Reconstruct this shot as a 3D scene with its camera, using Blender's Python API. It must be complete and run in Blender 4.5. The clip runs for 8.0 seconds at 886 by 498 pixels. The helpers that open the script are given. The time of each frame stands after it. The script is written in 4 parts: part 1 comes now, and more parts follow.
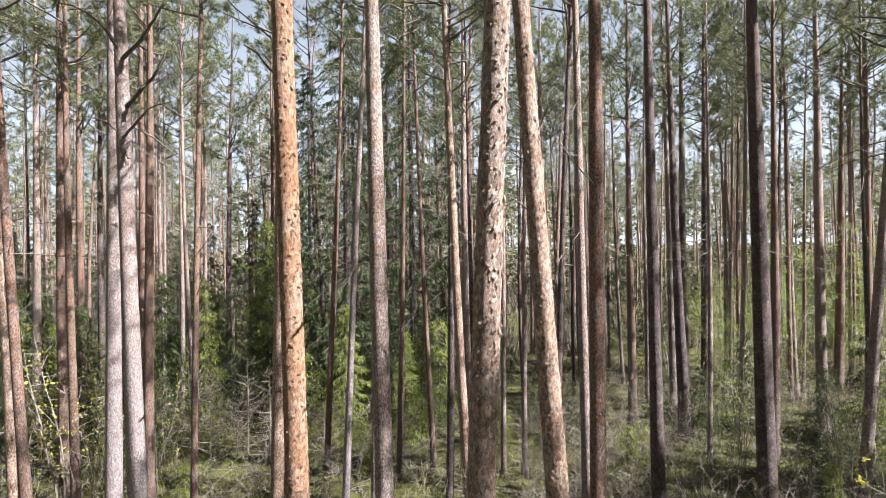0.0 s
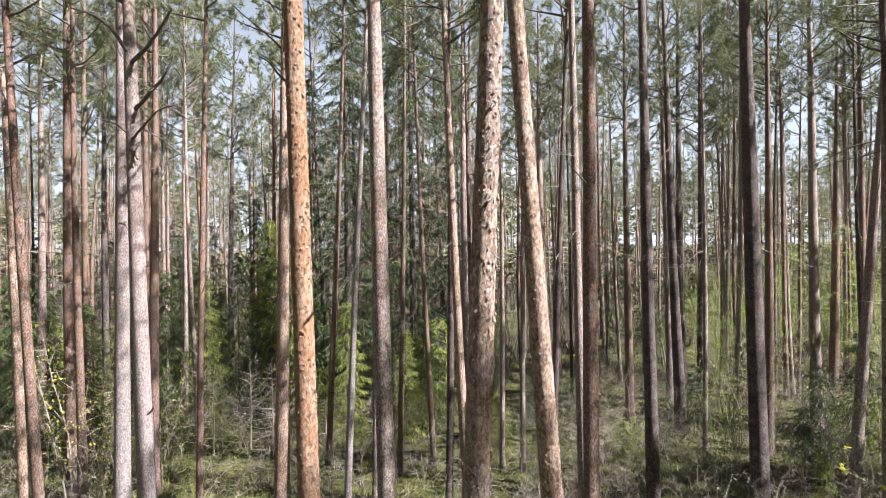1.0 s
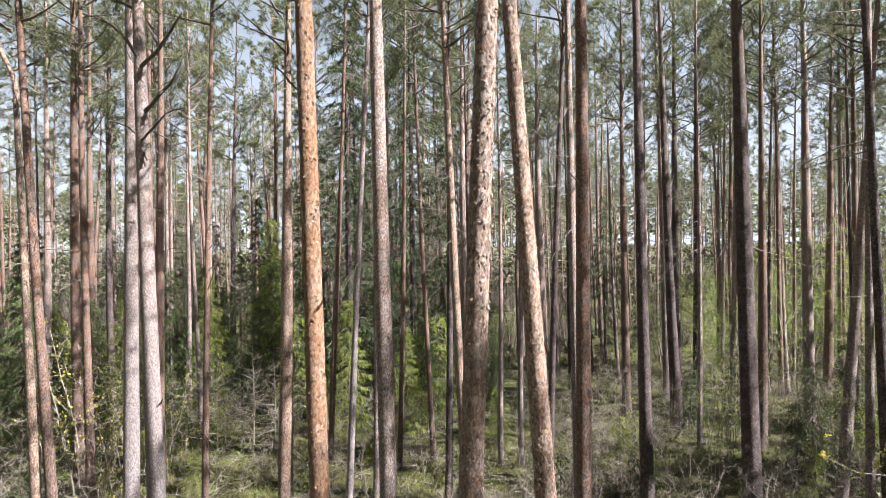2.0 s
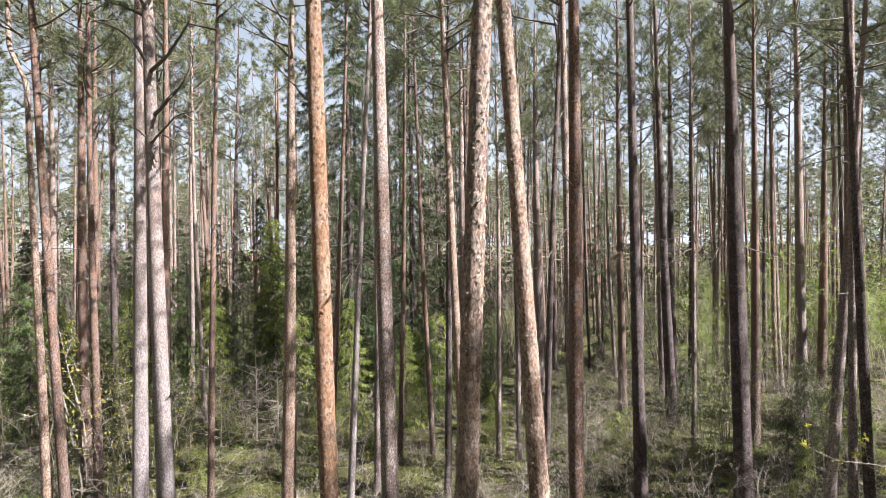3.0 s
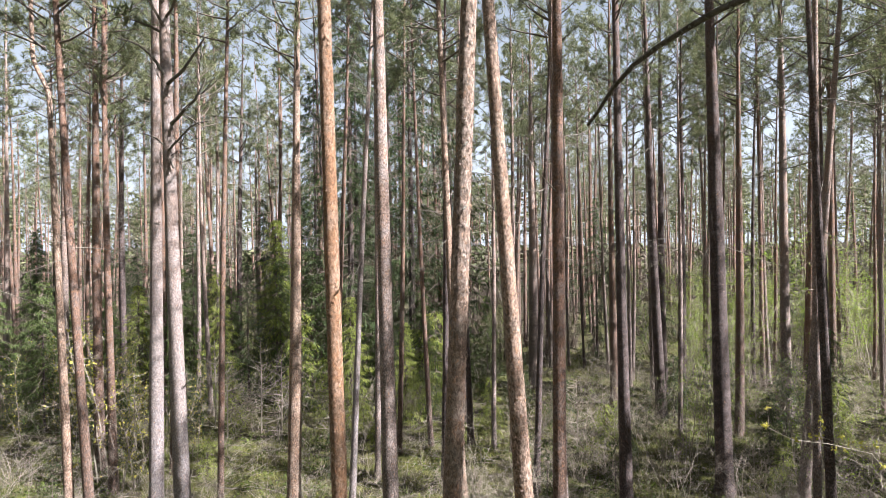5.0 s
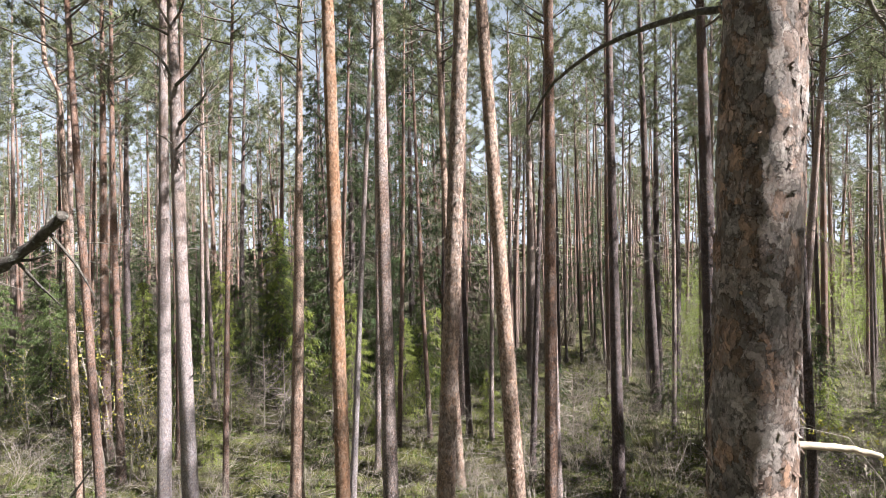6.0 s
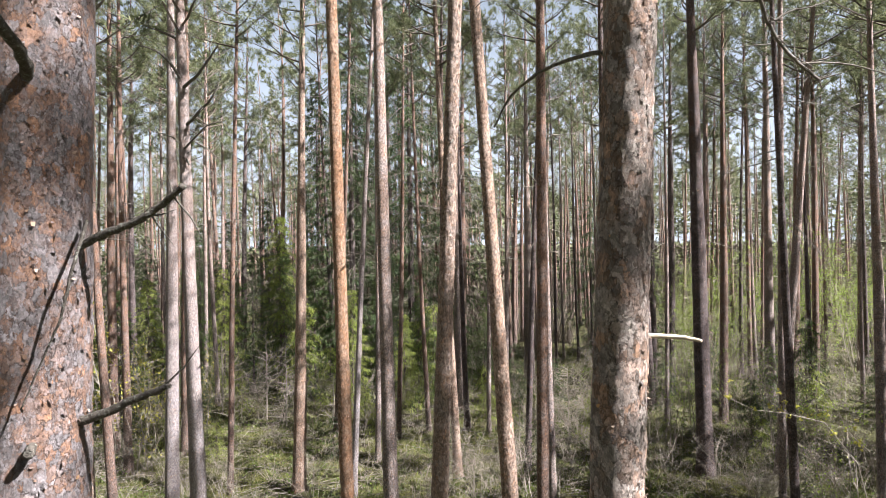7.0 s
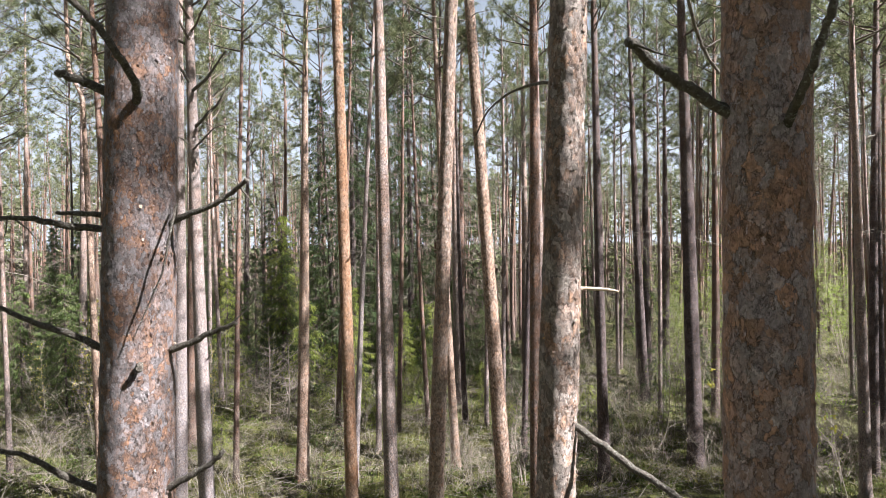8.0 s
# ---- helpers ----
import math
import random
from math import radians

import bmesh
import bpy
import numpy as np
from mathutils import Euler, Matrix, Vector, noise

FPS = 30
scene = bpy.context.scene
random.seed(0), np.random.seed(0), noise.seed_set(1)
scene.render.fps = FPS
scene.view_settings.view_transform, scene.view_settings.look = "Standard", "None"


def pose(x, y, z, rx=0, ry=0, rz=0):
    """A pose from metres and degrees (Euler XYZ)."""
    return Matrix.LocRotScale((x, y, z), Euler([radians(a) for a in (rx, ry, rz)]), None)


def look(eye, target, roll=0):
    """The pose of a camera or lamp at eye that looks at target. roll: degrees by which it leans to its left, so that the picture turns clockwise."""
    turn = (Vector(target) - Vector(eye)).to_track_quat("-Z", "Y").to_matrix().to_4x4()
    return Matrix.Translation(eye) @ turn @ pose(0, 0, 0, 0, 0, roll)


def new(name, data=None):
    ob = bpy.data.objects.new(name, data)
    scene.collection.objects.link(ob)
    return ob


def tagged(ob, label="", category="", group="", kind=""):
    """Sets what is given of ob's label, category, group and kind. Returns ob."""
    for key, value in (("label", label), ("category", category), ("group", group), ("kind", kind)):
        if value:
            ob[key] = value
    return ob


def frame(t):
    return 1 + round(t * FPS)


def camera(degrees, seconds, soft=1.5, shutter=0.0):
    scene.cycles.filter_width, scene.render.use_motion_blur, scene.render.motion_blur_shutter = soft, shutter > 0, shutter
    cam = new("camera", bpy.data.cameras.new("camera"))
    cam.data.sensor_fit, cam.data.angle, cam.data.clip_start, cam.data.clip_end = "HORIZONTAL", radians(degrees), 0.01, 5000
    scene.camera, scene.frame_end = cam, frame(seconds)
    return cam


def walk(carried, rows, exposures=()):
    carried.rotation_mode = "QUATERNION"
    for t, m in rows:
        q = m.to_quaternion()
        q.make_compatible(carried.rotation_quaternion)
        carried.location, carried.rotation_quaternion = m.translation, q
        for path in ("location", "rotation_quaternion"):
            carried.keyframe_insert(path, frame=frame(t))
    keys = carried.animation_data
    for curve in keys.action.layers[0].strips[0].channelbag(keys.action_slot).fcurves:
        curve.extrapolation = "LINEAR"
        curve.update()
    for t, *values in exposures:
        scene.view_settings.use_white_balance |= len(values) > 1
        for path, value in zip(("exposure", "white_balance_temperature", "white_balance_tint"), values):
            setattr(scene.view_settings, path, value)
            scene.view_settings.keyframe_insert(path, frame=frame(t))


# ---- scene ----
cam = camera(72.0, 8.0, soft=0.5)
EYE = 7.6
PATH = [
    (0.0, 0.000, 0.000, 0.000, 0.07, -0.13, 0.90),
    (0.5, 0.005, -0.177, -0.020, 0.07, -0.15, 0.90),
    (1.0, 0.006, -0.359, -0.036, 0.06, -0.15, 0.90),
    (1.5, 0.010, -0.561, -0.060, 0.05, -0.15, 0.90),
    (3.0, 0.023, -1.209, -0.092, 0.00, -0.20, 0.90),
    (3.5, 0.028, -1.455, -0.060, -0.05, -0.21, 0.90),
    (4.0, 0.040, -1.708, -0.046, -0.08, -0.18, 0.90),
    (4.5, 0.072, -1.945, -0.059, -0.06, -0.18, 0.88),
    (6.0, 0.165, -2.718, -0.206, 0.02, -0.21, 0.88),
    (6.5, 0.199, -2.985, -0.257, 0.02, -0.20, 0.88),
    (7.0, 0.222, -3.305, -0.313, 0.01, -0.20, 0.89),
    (7.5, 0.238, -3.630, -0.360, 0.00, -0.19, 0.89),
    (8.0, 0.260, -3.936, -0.400, -0.01, -0.17, 0.88),
]
walk(cam, [(t, pose(x, y, EYE + z, 90 + pitch, roll, yaw)) for t, x, y, z, yaw, pitch, roll in PATH],
     exposures=[(0.0, 2.17, 6300, 10), (8.0, 2.17, 6300, 10)])

# ---- sky and sun ----
SUN_AZ, SUN_EL = 111.0, 45.0
world = bpy.data.worlds.new("sky")
scene.world = world
world.use_nodes = True
wn = world.node_tree.nodes
sky = wn.new("ShaderNodeTexSky")
sky.sky_type = 'NISHITA'
sky.sun_disc = False
sky.sun_elevation, sky.sun_rotation = radians(SUN_EL), radians(SUN_AZ)
sky.air_density, sky.dust_density, sky.ozone_density = 0.85, 1.8, 0.6
wn["Background"].inputs["Strength"].default_value = 0.05
# thin haze: whitest at the horizon, clearing towards the zenith
links = world.node_tree.links
coord = wn.new("ShaderNodeTexCoord")
upward = wn.new("ShaderNodeSeparateXYZ")
links.new(coord.outputs["Generated"], upward.inputs[0])
thin = wn.new("ShaderNodeMapRange")
links.new(upward.outputs["Z"], thin.inputs["Value"])
thin.inputs["From Min"].default_value, thin.inputs["From Max"].default_value = 0.0, 0.65
thin.inputs["To Min"].default_value, thin.inputs["To Max"].default_value = 0.9, 0.0
clear = wn.new("ShaderNodeMix")
clear.data_type, clear.blend_type = 'RGBA', 'MULTIPLY'
clear.inputs[0].default_value = 1.0
clear.inputs[7].default_value = (0.22, 0.22, 0.22, 1)
links.new(sky.outputs[0], clear.inputs[6])
haze = wn.new("ShaderNodeMix")
haze.data_type = 'RGBA'
haze.inputs[7].default_value = (5.6, 6.2, 7.1, 1)
links.new(thin.outputs[0], haze.inputs[0])
links.new(clear.outputs[2], haze.inputs[6])
links.new(haze.outputs[2], wn["Background"].inputs["Color"])
sun_data = bpy.data.lights.new("sun", 'SUN')
sun_data.energy, sun_data.angle, sun_data.color = 5.0, radians(0.55), (1.0, 0.965, 0.93)
sun = new("sun", sun_data)
sun_way = Vector((math.sin(radians(SUN_AZ)) * math.cos(radians(SUN_EL)), math.cos(radians(SUN_AZ)) * math.cos(radians(SUN_EL)), math.sin(radians(SUN_EL))))
sun.matrix_world = look(sun_way * 60, (0, 0, 0))


# ---- materials ----
class Nodes:
    """A small shorthand for wiring one material."""

    def __init__(self, name):
        self.mat = bpy.data.materials.new(name)
        self.mat.use_nodes = True
        self.tree = self.mat.node_tree
        self.bsdf = self.tree.nodes["Principled BSDF"]
        self.out = self.tree.nodes["Material Output"]

    def put(self, kind, **values):
        node = self.tree.nodes.new(kind)
        for key, value in values.items():
            slot = key.replace("_", " ")
            if slot in node.inputs:
                self.wire(value, node.inputs[slot])
            else:
                setattr(node, key, value)
        return node

    def wire(self, value, socket):
        if isinstance(value, bpy.types.NodeSocket):
            self.tree.links.new(value, socket)
        else:
            socket.default_value = value

    def noise(self, vector, scale, detail=4.0, rough=0.6):
        return self.put("ShaderNodeTexNoise", Vector=vector, Scale=scale, Detail=detail, Roughness=rough).outputs["Fac"]

    def ramp(self, fac, *stops, steps=False):
        node = self.tree.nodes.new("ShaderNodeValToRGB")
        node.color_ramp.interpolation = 'CONSTANT' if steps else 'LINEAR'
        self.wire(fac, node.inputs[0])
        el = node.color_ramp.elements
        while len(el) < len(stops):
            el.new(0.5)
        for e, (at, col) in zip(el, stops):
            e.position = at
            e.color = (*col, 1) if not isinstance(col, float) else (col, col, col, 1)
        return node.outputs[0]

    def mix(self, fac, a, b, blend='MIX'):
        node = self.tree.nodes.new("ShaderNodeMix")
        node.data_type, node.blend_type = 'RGBA', blend
        self.wire(fac, node.inputs[0])
        for v, s in ((a, node.inputs[6]), (b, node.inputs[7])):
            self.wire((*v, 1) if isinstance(v, tuple) and len(v) == 3 else v, s)
        return node.outputs[2]

    def math(self, op, a, b=0.0, c=0.0):
        node = self.tree.nodes.new("ShaderNodeMath")
        node.operation = op
        for v, s in zip((a, b, c), node.inputs):
            self.wire(v, s)
        return node.outputs[0]

    def mapped(self, scale, source="Object"):
        coord = self.tree.nodes.new("ShaderNodeTexCoord")
        node = self.tree.nodes.new("ShaderNodeMapping")
        self.tree.links.new(coord.outputs[source], node.inputs[0])
        node.inputs["Scale"].default_value = scale
        return node.outputs[0]

    def bump(self, height, strength, distance):
        node = self.put("ShaderNodeBump", Height=height, Strength=strength, Distance=distance)
        self.tree.links.new(node.outputs[0], self.bsdf.inputs["Normal"])

    def finish(self, color, rough=0.8):
        self.wire((*color, 1) if isinstance(color, tuple) and len(color) == 3 else color, self.bsdf.inputs["Base Color"])
        self.wire(rough, self.bsdf.inputs["Roughness"])
        self.bsdf.inputs["Specular IOR Level"].default_value = 0.3
        return self.mat


def bark_material(name, low, high, grey, crack_shade, turn=6.0, plates=1.0, greyness=0.5, edge_shade=0.25, lively=1.0, twist=0.035):
    """Scots pine bark: fissured grey plates low down, thin orange skin that peels in small scales higher up."""
    n = Nodes(name)
    rnd = n.put("ShaderNodeObjectInfo").outputs["Random"]
    pos = n.mapped((1, 1, 1))
    height = n.put("ShaderNodeSeparateXYZ", Vector=pos).outputs["Z"]
    tall = n.mapped((1, 1, 0.6))
    warp = n.put("ShaderNodeTexNoise", Vector=tall, Scale=38.0 * plates, Detail=4.0).outputs["Color"]
    bent = n.put("ShaderNodeVectorMath", operation='MULTIPLY_ADD')
    n.wire(warp, bent.inputs[0])
    bent.inputs[1].default_value = (twist / plates,) * 3
    n.wire(tall, bent.inputs[2])
    edge = n.put("ShaderNodeTexVoronoi", Vector=bent.outputs[0], Scale=52.0 * plates, feature='DISTANCE_TO_EDGE').outputs["Distance"]
    cells = n.put("ShaderNodeSeparateColor", Color=n.put("ShaderNodeTexVoronoi", Vector=bent.outputs[0], Scale=52.0 * plates).outputs["Color"])
    plate = n.put("ShaderNodeTexVoronoi", Vector=bent.outputs[0], Scale=17.0, feature='DISTANCE_TO_EDGE').outputs["Distance"]
    peel = n.noise(bent.outputs[0], 40.0 * plates, 4.0, 0.6)
    layer = n.ramp(peel, (0.0, 0.0), (0.41, 0.35), (0.49, 0.7), (0.58, 1.0), steps=True)
    patch = n.noise(pos, 4.0, 7.0, 0.68)
    mask = n.ramp(n.noise(pos, 11.0, 4.0), (0.42, 0.0), (0.58, 1.0))
    fine = n.noise(tall, 150.0, 6.0, 0.75)
    # grey at the foot, orange above, with an uneven border
    up = n.math('MULTIPLY_ADD', patch, 5.0, n.math('SUBTRACT', height, turn + 2.5))
    up = n.math('MULTIPLY_ADD', rnd, 2.4, n.math('SUBTRACT', up, 1.2))
    share = n.ramp(n.math('MULTIPLY_ADD', up, 0.16, 0.5), (0.0, 0.0), (1.0, 1.0))
    base = n.mix(share, low, high)
    scale = n.ramp(n.math('ADD', patch, n.math('MULTIPLY_ADD', layer, 0.12, n.math('MULTIPLY', cells.outputs[2], 0.10))), (0.70 - 0.3 * greyness, 0.0), (0.86 - 0.3 * greyness, 1.0))
    base = n.mix(scale, base, grey)
    base = n.mix(n.ramp(cells.outputs[0], (0.80, 0.0), (1.0, 0.65 * lively)), base, (high[0] * 1.2, high[1] * 0.95, high[2] * 0.7))
    base = n.mix(1.0, base, n.ramp(cells.outputs[1], (0.0, 1 - 0.38 * lively), (1.0, 1 + 0.25 * lively)), 'MULTIPLY')
    base = n.mix(1.0, base, n.ramp(layer, (0.0, 1 - 0.48 * lively), (1.0, 1 + 0.2 * lively)), 'MULTIPLY')
    base = n.mix(1.0, base, n.ramp(fine, (0.3, 0.6), (0.7, 1.25)), 'MULTIPLY')
    gap = n.math('MULTIPLY', n.ramp(plate, (0.0, 1.0), (0.06, 0.0)), n.math('MULTIPLY_ADD', share, -0.85, 0.85))
    # rim: broken dark lines painted for the shadow under lifted scales
    rim = n.math('MULTIPLY', n.ramp(edge, (0.0, 1.0), (0.075, 0.0)), n.math('MULTIPLY', mask, edge_shade))
    dark = n.math('MAXIMUM', gap, rim)
    base = n.mix(dark, base, crack_shade)
    relief = n.math('ADD', n.math('MULTIPLY', layer, 1.0), n.math('MULTIPLY', fine, 0.5))
    relief = n.math('ADD', relief, n.math('MULTIPLY', cells.outputs[1], 0.5))
    relief = n.math('SUBTRACT', relief, n.math('MULTIPLY', dark, 0.9))
    n.bump(relief, 1.0, 0.009 / plates)
    return n.finish(base, 0.82)


def plated_bark(name, orange, brown, grey, gap, size=24.0, warm=0.5, contrast=1.0):
    """Pine bark from close by: thin irregular plates in layers, grey over red-brown over orange, with dark undercut rims."""
    n = Nodes(name)
    pos = n.mapped((1, 1, 1))
    tall = n.mapped((1, 1, 0.7))
    warp = n.put("ShaderNodeTexNoise", Vector=tall, Scale=size * 1.3, Detail=5.0, Roughness=0.65).outputs["Color"]
    bent = n.put("ShaderNodeVectorMath", operation='MULTIPLY_ADD')
    n.wire(warp, bent.inputs[0])
    bent.inputs[1].default_value = (1.9 / size,) * 3
    n.wire(tall, bent.inputs[2])
    at = bent.outputs[0]
    big = n.put("ShaderNodeSeparateColor", Color=n.put("ShaderNodeTexVoronoi", Vector=at, Scale=size).outputs["Color"])
    small = n.put("ShaderNodeSeparateColor", Color=n.put("ShaderNodeTexVoronoi", Vector=at, Scale=size * 2.7).outputs["Color"])
    rim = n.ramp(n.put("ShaderNodeTexVoronoi", Vector=at, Scale=size, feature='DISTANCE_TO_EDGE').outputs["Distance"], (0.0, 1.0), (0.05, 0.0))
    thin = n.ramp(n.put("ShaderNodeTexVoronoi", Vector=at, Scale=size * 2.7, feature='DISTANCE_TO_EDGE').outputs["Distance"], (0.0, 1.0), (0.06, 0.0))
    area = n.noise(pos, 3.2, 5.0, 0.6)
    fine = n.noise(tall, 190.0, 6.0, 0.75)
    grain = n.noise(tall, 60.0, 5.0, 0.7)
    where = n.math('ADD', n.math('MULTIPLY_ADD', area, 1.5, warm - 1.25), n.math('MULTIPLY', big.outputs[0], 0.75))
    where = n.math('ADD', where, n.math('MULTIPLY_ADD', small.outputs[0], 0.35, -0.17))
    col = n.ramp(where, (0.12, grey), (0.36, tuple(0.5 * (g + b) for g, b in zip(grey, brown))), (0.55, brown), (0.85, orange))
    col = n.mix(1.0, col, n.ramp(big.outputs[1], (0.0, 1 - 0.30 * contrast), (1.0, 1 + 0.28 * contrast)), 'MULTIPLY')
    col = n.mix(1.0, col, n.ramp(small.outputs[1], (0.0, 1 - 0.34 * contrast), (1.0, 1 + 0.30 * contrast)), 'MULTIPLY')
    col = n.mix(1.0, col, n.ramp(fine, (0.3, 0.62), (0.7, 1.3)), 'MULTIPLY')
    col = n.mix(n.ramp(n.math('MULTIPLY', small.outputs[2], grain), (0.50, 0.0), (0.58, 0.7)), col, tuple(min(1.0, g * 1.6) for g in grey))
    broken = n.ramp(grain, (0.42, 0.0), (0.58, 1.0))
    dark = n.math('MAXIMUM', n.math('MULTIPLY', rim, n.math('MULTIPLY', broken, 0.85)), n.math('MULTIPLY', thin, n.math('MULTIPLY', broken, 0.4)))
    col = n.mix(dark, col, gap)
    relief = n.math('ADD', n.math('MULTIPLY', big.outputs[2], 1.1), n.math('MULTIPLY', small.outputs[1], 0.7))
    relief = n.math('ADD', relief, n.math('MULTIPLY', fine, 0.35))
    relief = n.math('SUBTRACT', relief, n.math('MULTIPLY', dark, 0.8))
    n.bump(relief, 1.0, 0.006)
    return n.finish(col, 0.8)


BARK = bark_material("pine_bark", (0.25, 0.205, 0.20), (0.36, 0.245, 0.20), (0.37, 0.30, 0.285), (0.05, 0.032, 0.025))
BARK_ROUGH = bark_material("rough_pine_bark", (0.26, 0.19, 0.165), (0.36, 0.25, 0.20), (0.37, 0.29, 0.255), (0.06, 0.036, 0.028), turn=2.0, plates=0.8, twist=0.06)
BARK_RED = bark_material("red_pine_bark", (0.13, 0.097, 0.087), (0.26, 0.15, 0.108), (0.22, 0.165, 0.15), (0.04, 0.022, 0.016), turn=3.0)
BARK_TAN = bark_material("tan_pine_bark", (0.19, 0.10, 0.055), (0.30, 0.165, 0.098), (0.34, 0.225, 0.165), (0.09, 0.048, 0.03), turn=1.0, plates=1.0, lively=0.7)
BARK_PINK = bark_material("pink_pine_bark", (0.25, 0.16, 0.12), (0.37, 0.25, 0.195), (0.40, 0.30, 0.25), (0.09, 0.05, 0.036), turn=1.0, plates=0.8)
BARK_GREY = bark_material("grey_pine_bark", (0.095, 0.070, 0.07), (0.17, 0.108, 0.09), (0.175, 0.14, 0.142), (0.03, 0.022, 0.022), turn=10.0)
BARK_NEAR = plated_bark("close_pine_bark", (0.28, 0.152, 0.096), (0.205, 0.135, 0.113), (0.215, 0.19, 0.197), (0.05, 0.03, 0.024), 42.0, 0.46, 0.85)
BARK_FLAKY = plated_bark("flaking_grey_bark", (0.36, 0.22, 0.15), (0.27, 0.19, 0.155), (0.33, 0.28, 0.255), (0.04, 0.027, 0.022), 34.0, 0.45, 1.2)
# the path pine's own red-brown, lightened to make up for its deep shade
BARK_RUSSET = plated_bark("russet_pine_bark", (0.45, 0.26, 0.18), (0.37, 0.24, 0.195), (0.39, 0.325, 0.33), (0.11, 0.07, 0.058), 36.0, 0.52, 0.7)
BARK_PALE = bark_material("pale_pine_bark", (0.33, 0.29, 0.305), (0.31, 0.225, 0.195), (0.35, 0.295, 0.29), (0.08, 0.06, 0.055), lively=0.7)


def flake_material():
    n = Nodes("bark_flake")
    rnd = n.put("ShaderNodeNewGeometry").outputs["Random Per Island"]
    col = n.ramp(rnd, (0.0, (0.11, 0.065, 0.045)), (0.4, (0.27, 0.17, 0.115)), (0.85, (0.42, 0.32, 0.27)), (1.0, (0.50, 0.27, 0.11)))
    return n.finish(col, 0.75)


FLAKE = flake_material()


def wood_material(name, a, b, lichen, rough=1.0):
    n = Nodes(name)
    pos = n.mapped((1, 1, 1))
    grain = n.noise(pos, 28.0 * rough, 6.0, 0.7)
    spots = n.ramp(n.noise(pos, 55.0 * rough, 3.0), (0.56, 0.0), (0.66, 1.0))
    col = n.mix(n.ramp(grain, (0.3, 0.0), (0.7, 1.0)), a, b)
    col = n.mix(n.math('MULTIPLY', spots, 0.6), col, lichen)
    n.bump(grain, 1.0, 0.006 * rough)
    return n.finish(col, 0.85)


DEAD = wood_material("dead_branch_bark", (0.075, 0.062, 0.053), (0.26, 0.225, 0.195), (0.30, 0.30, 0.265))
BOUGH = wood_material("lichened_branch_bark", (0.045, 0.037, 0.031), (0.17, 0.148, 0.128), (0.33, 0.345, 0.30), 2.2)
LIMB = wood_material("crown_limb_bark", (0.05, 0.038, 0.031), (0.17, 0.135, 0.11), (0.20, 0.19, 0.16))
PALE = wood_material("pale_bare_wood", (0.38, 0.30, 0.22), (0.55, 0.47, 0.37), (0.42, 0.40, 0.34))
TWIG = wood_material("shrub_bark", (0.14, 0.115, 0.095), (0.40, 0.34, 0.29), (0.42, 0.41, 0.36))


def leaf_material(name, stops, glow, patchy=0.35):
    """Thin foliage: lit from in front and, more dimly, from behind."""
    n = Nodes(name)
    rnd = n.put("ShaderNodeNewGeometry").outputs["Random Per Island"]
    pos = n.mapped((1, 1, 1))
    fac = n.math('ADD', n.math('MULTIPLY', rnd, 1 - patchy), n.math('MULTIPLY', n.noise(pos, 1.3, 2.0), patchy))
    col = n.ramp(fac, *stops)
    n.finish(col, 0.6)
    behind = n.put("ShaderNodeBsdfTranslucent", Color=col)
    both = n.put("ShaderNodeMixShader", Fac=glow)
    n.tree.links.new(n.bsdf.outputs[0], both.inputs[1])
    n.tree.links.new(behind.outputs[0], both.inputs[2])
    n.tree.links.new(both.outputs[0], n.out.inputs[0])
    return n.mat


NEEDLE = leaf_material("pine_needles", ((0.1, (0.066, 0.08, 0.038)), (0.5, (0.145, 0.16, 0.08)), (0.9, (0.275, 0.28, 0.155))), 0.42)
SPRUCE = leaf_material("spruce_needles", ((0.1, (0.018, 0.034, 0.013)), (0.55, (0.048, 0.076, 0.027)), (0.9, (0.14, 0.175, 0.06))), 0.3, 0.5)
MIDGREEN = leaf_material("spruce_green", ((0.1, (0.032, 0.055, 0.017)), (0.55, (0.085, 0.122, 0.038)), (0.9, (0.21, 0.25, 0.075))), 0.35, 0.5)
FRESH = leaf_material("young_spruce_needles", ((0.2, (0.08, 0.11, 0.025)), (0.5, (0.25, 0.30, 0.065)), (0.8, (0.43, 0.47, 0.12))), 0.5, 0.6)
LEAF = leaf_material("fresh_leaves", ((0.1, (0.17, 0.26, 0.035)), (0.5, (0.28, 0.39, 0.06)), (0.9, (0.42, 0.50, 0.10))), 0.5)
BUD = leaf_material("yellow_buds", ((0.1, (0.30, 0.30, 0.05)), (0.9, (0.48, 0.42, 0.09))), 0.45)
GRASS = leaf_material("dry_grass", ((0.25, (0.035, 0.042, 0.011)), (0.5, (0.125, 0.125, 0.037)), (0.75, (0.33, 0.30, 0.12))), 0.35, 0.75)
BILBERRY = leaf_material("low_shrub_leaves", ((0.2, (0.025, 0.042, 0.01)), (0.5, (0.08, 0.11, 0.025)), (0.8, (0.19, 0.22, 0.05))), 0.35, 0.7)


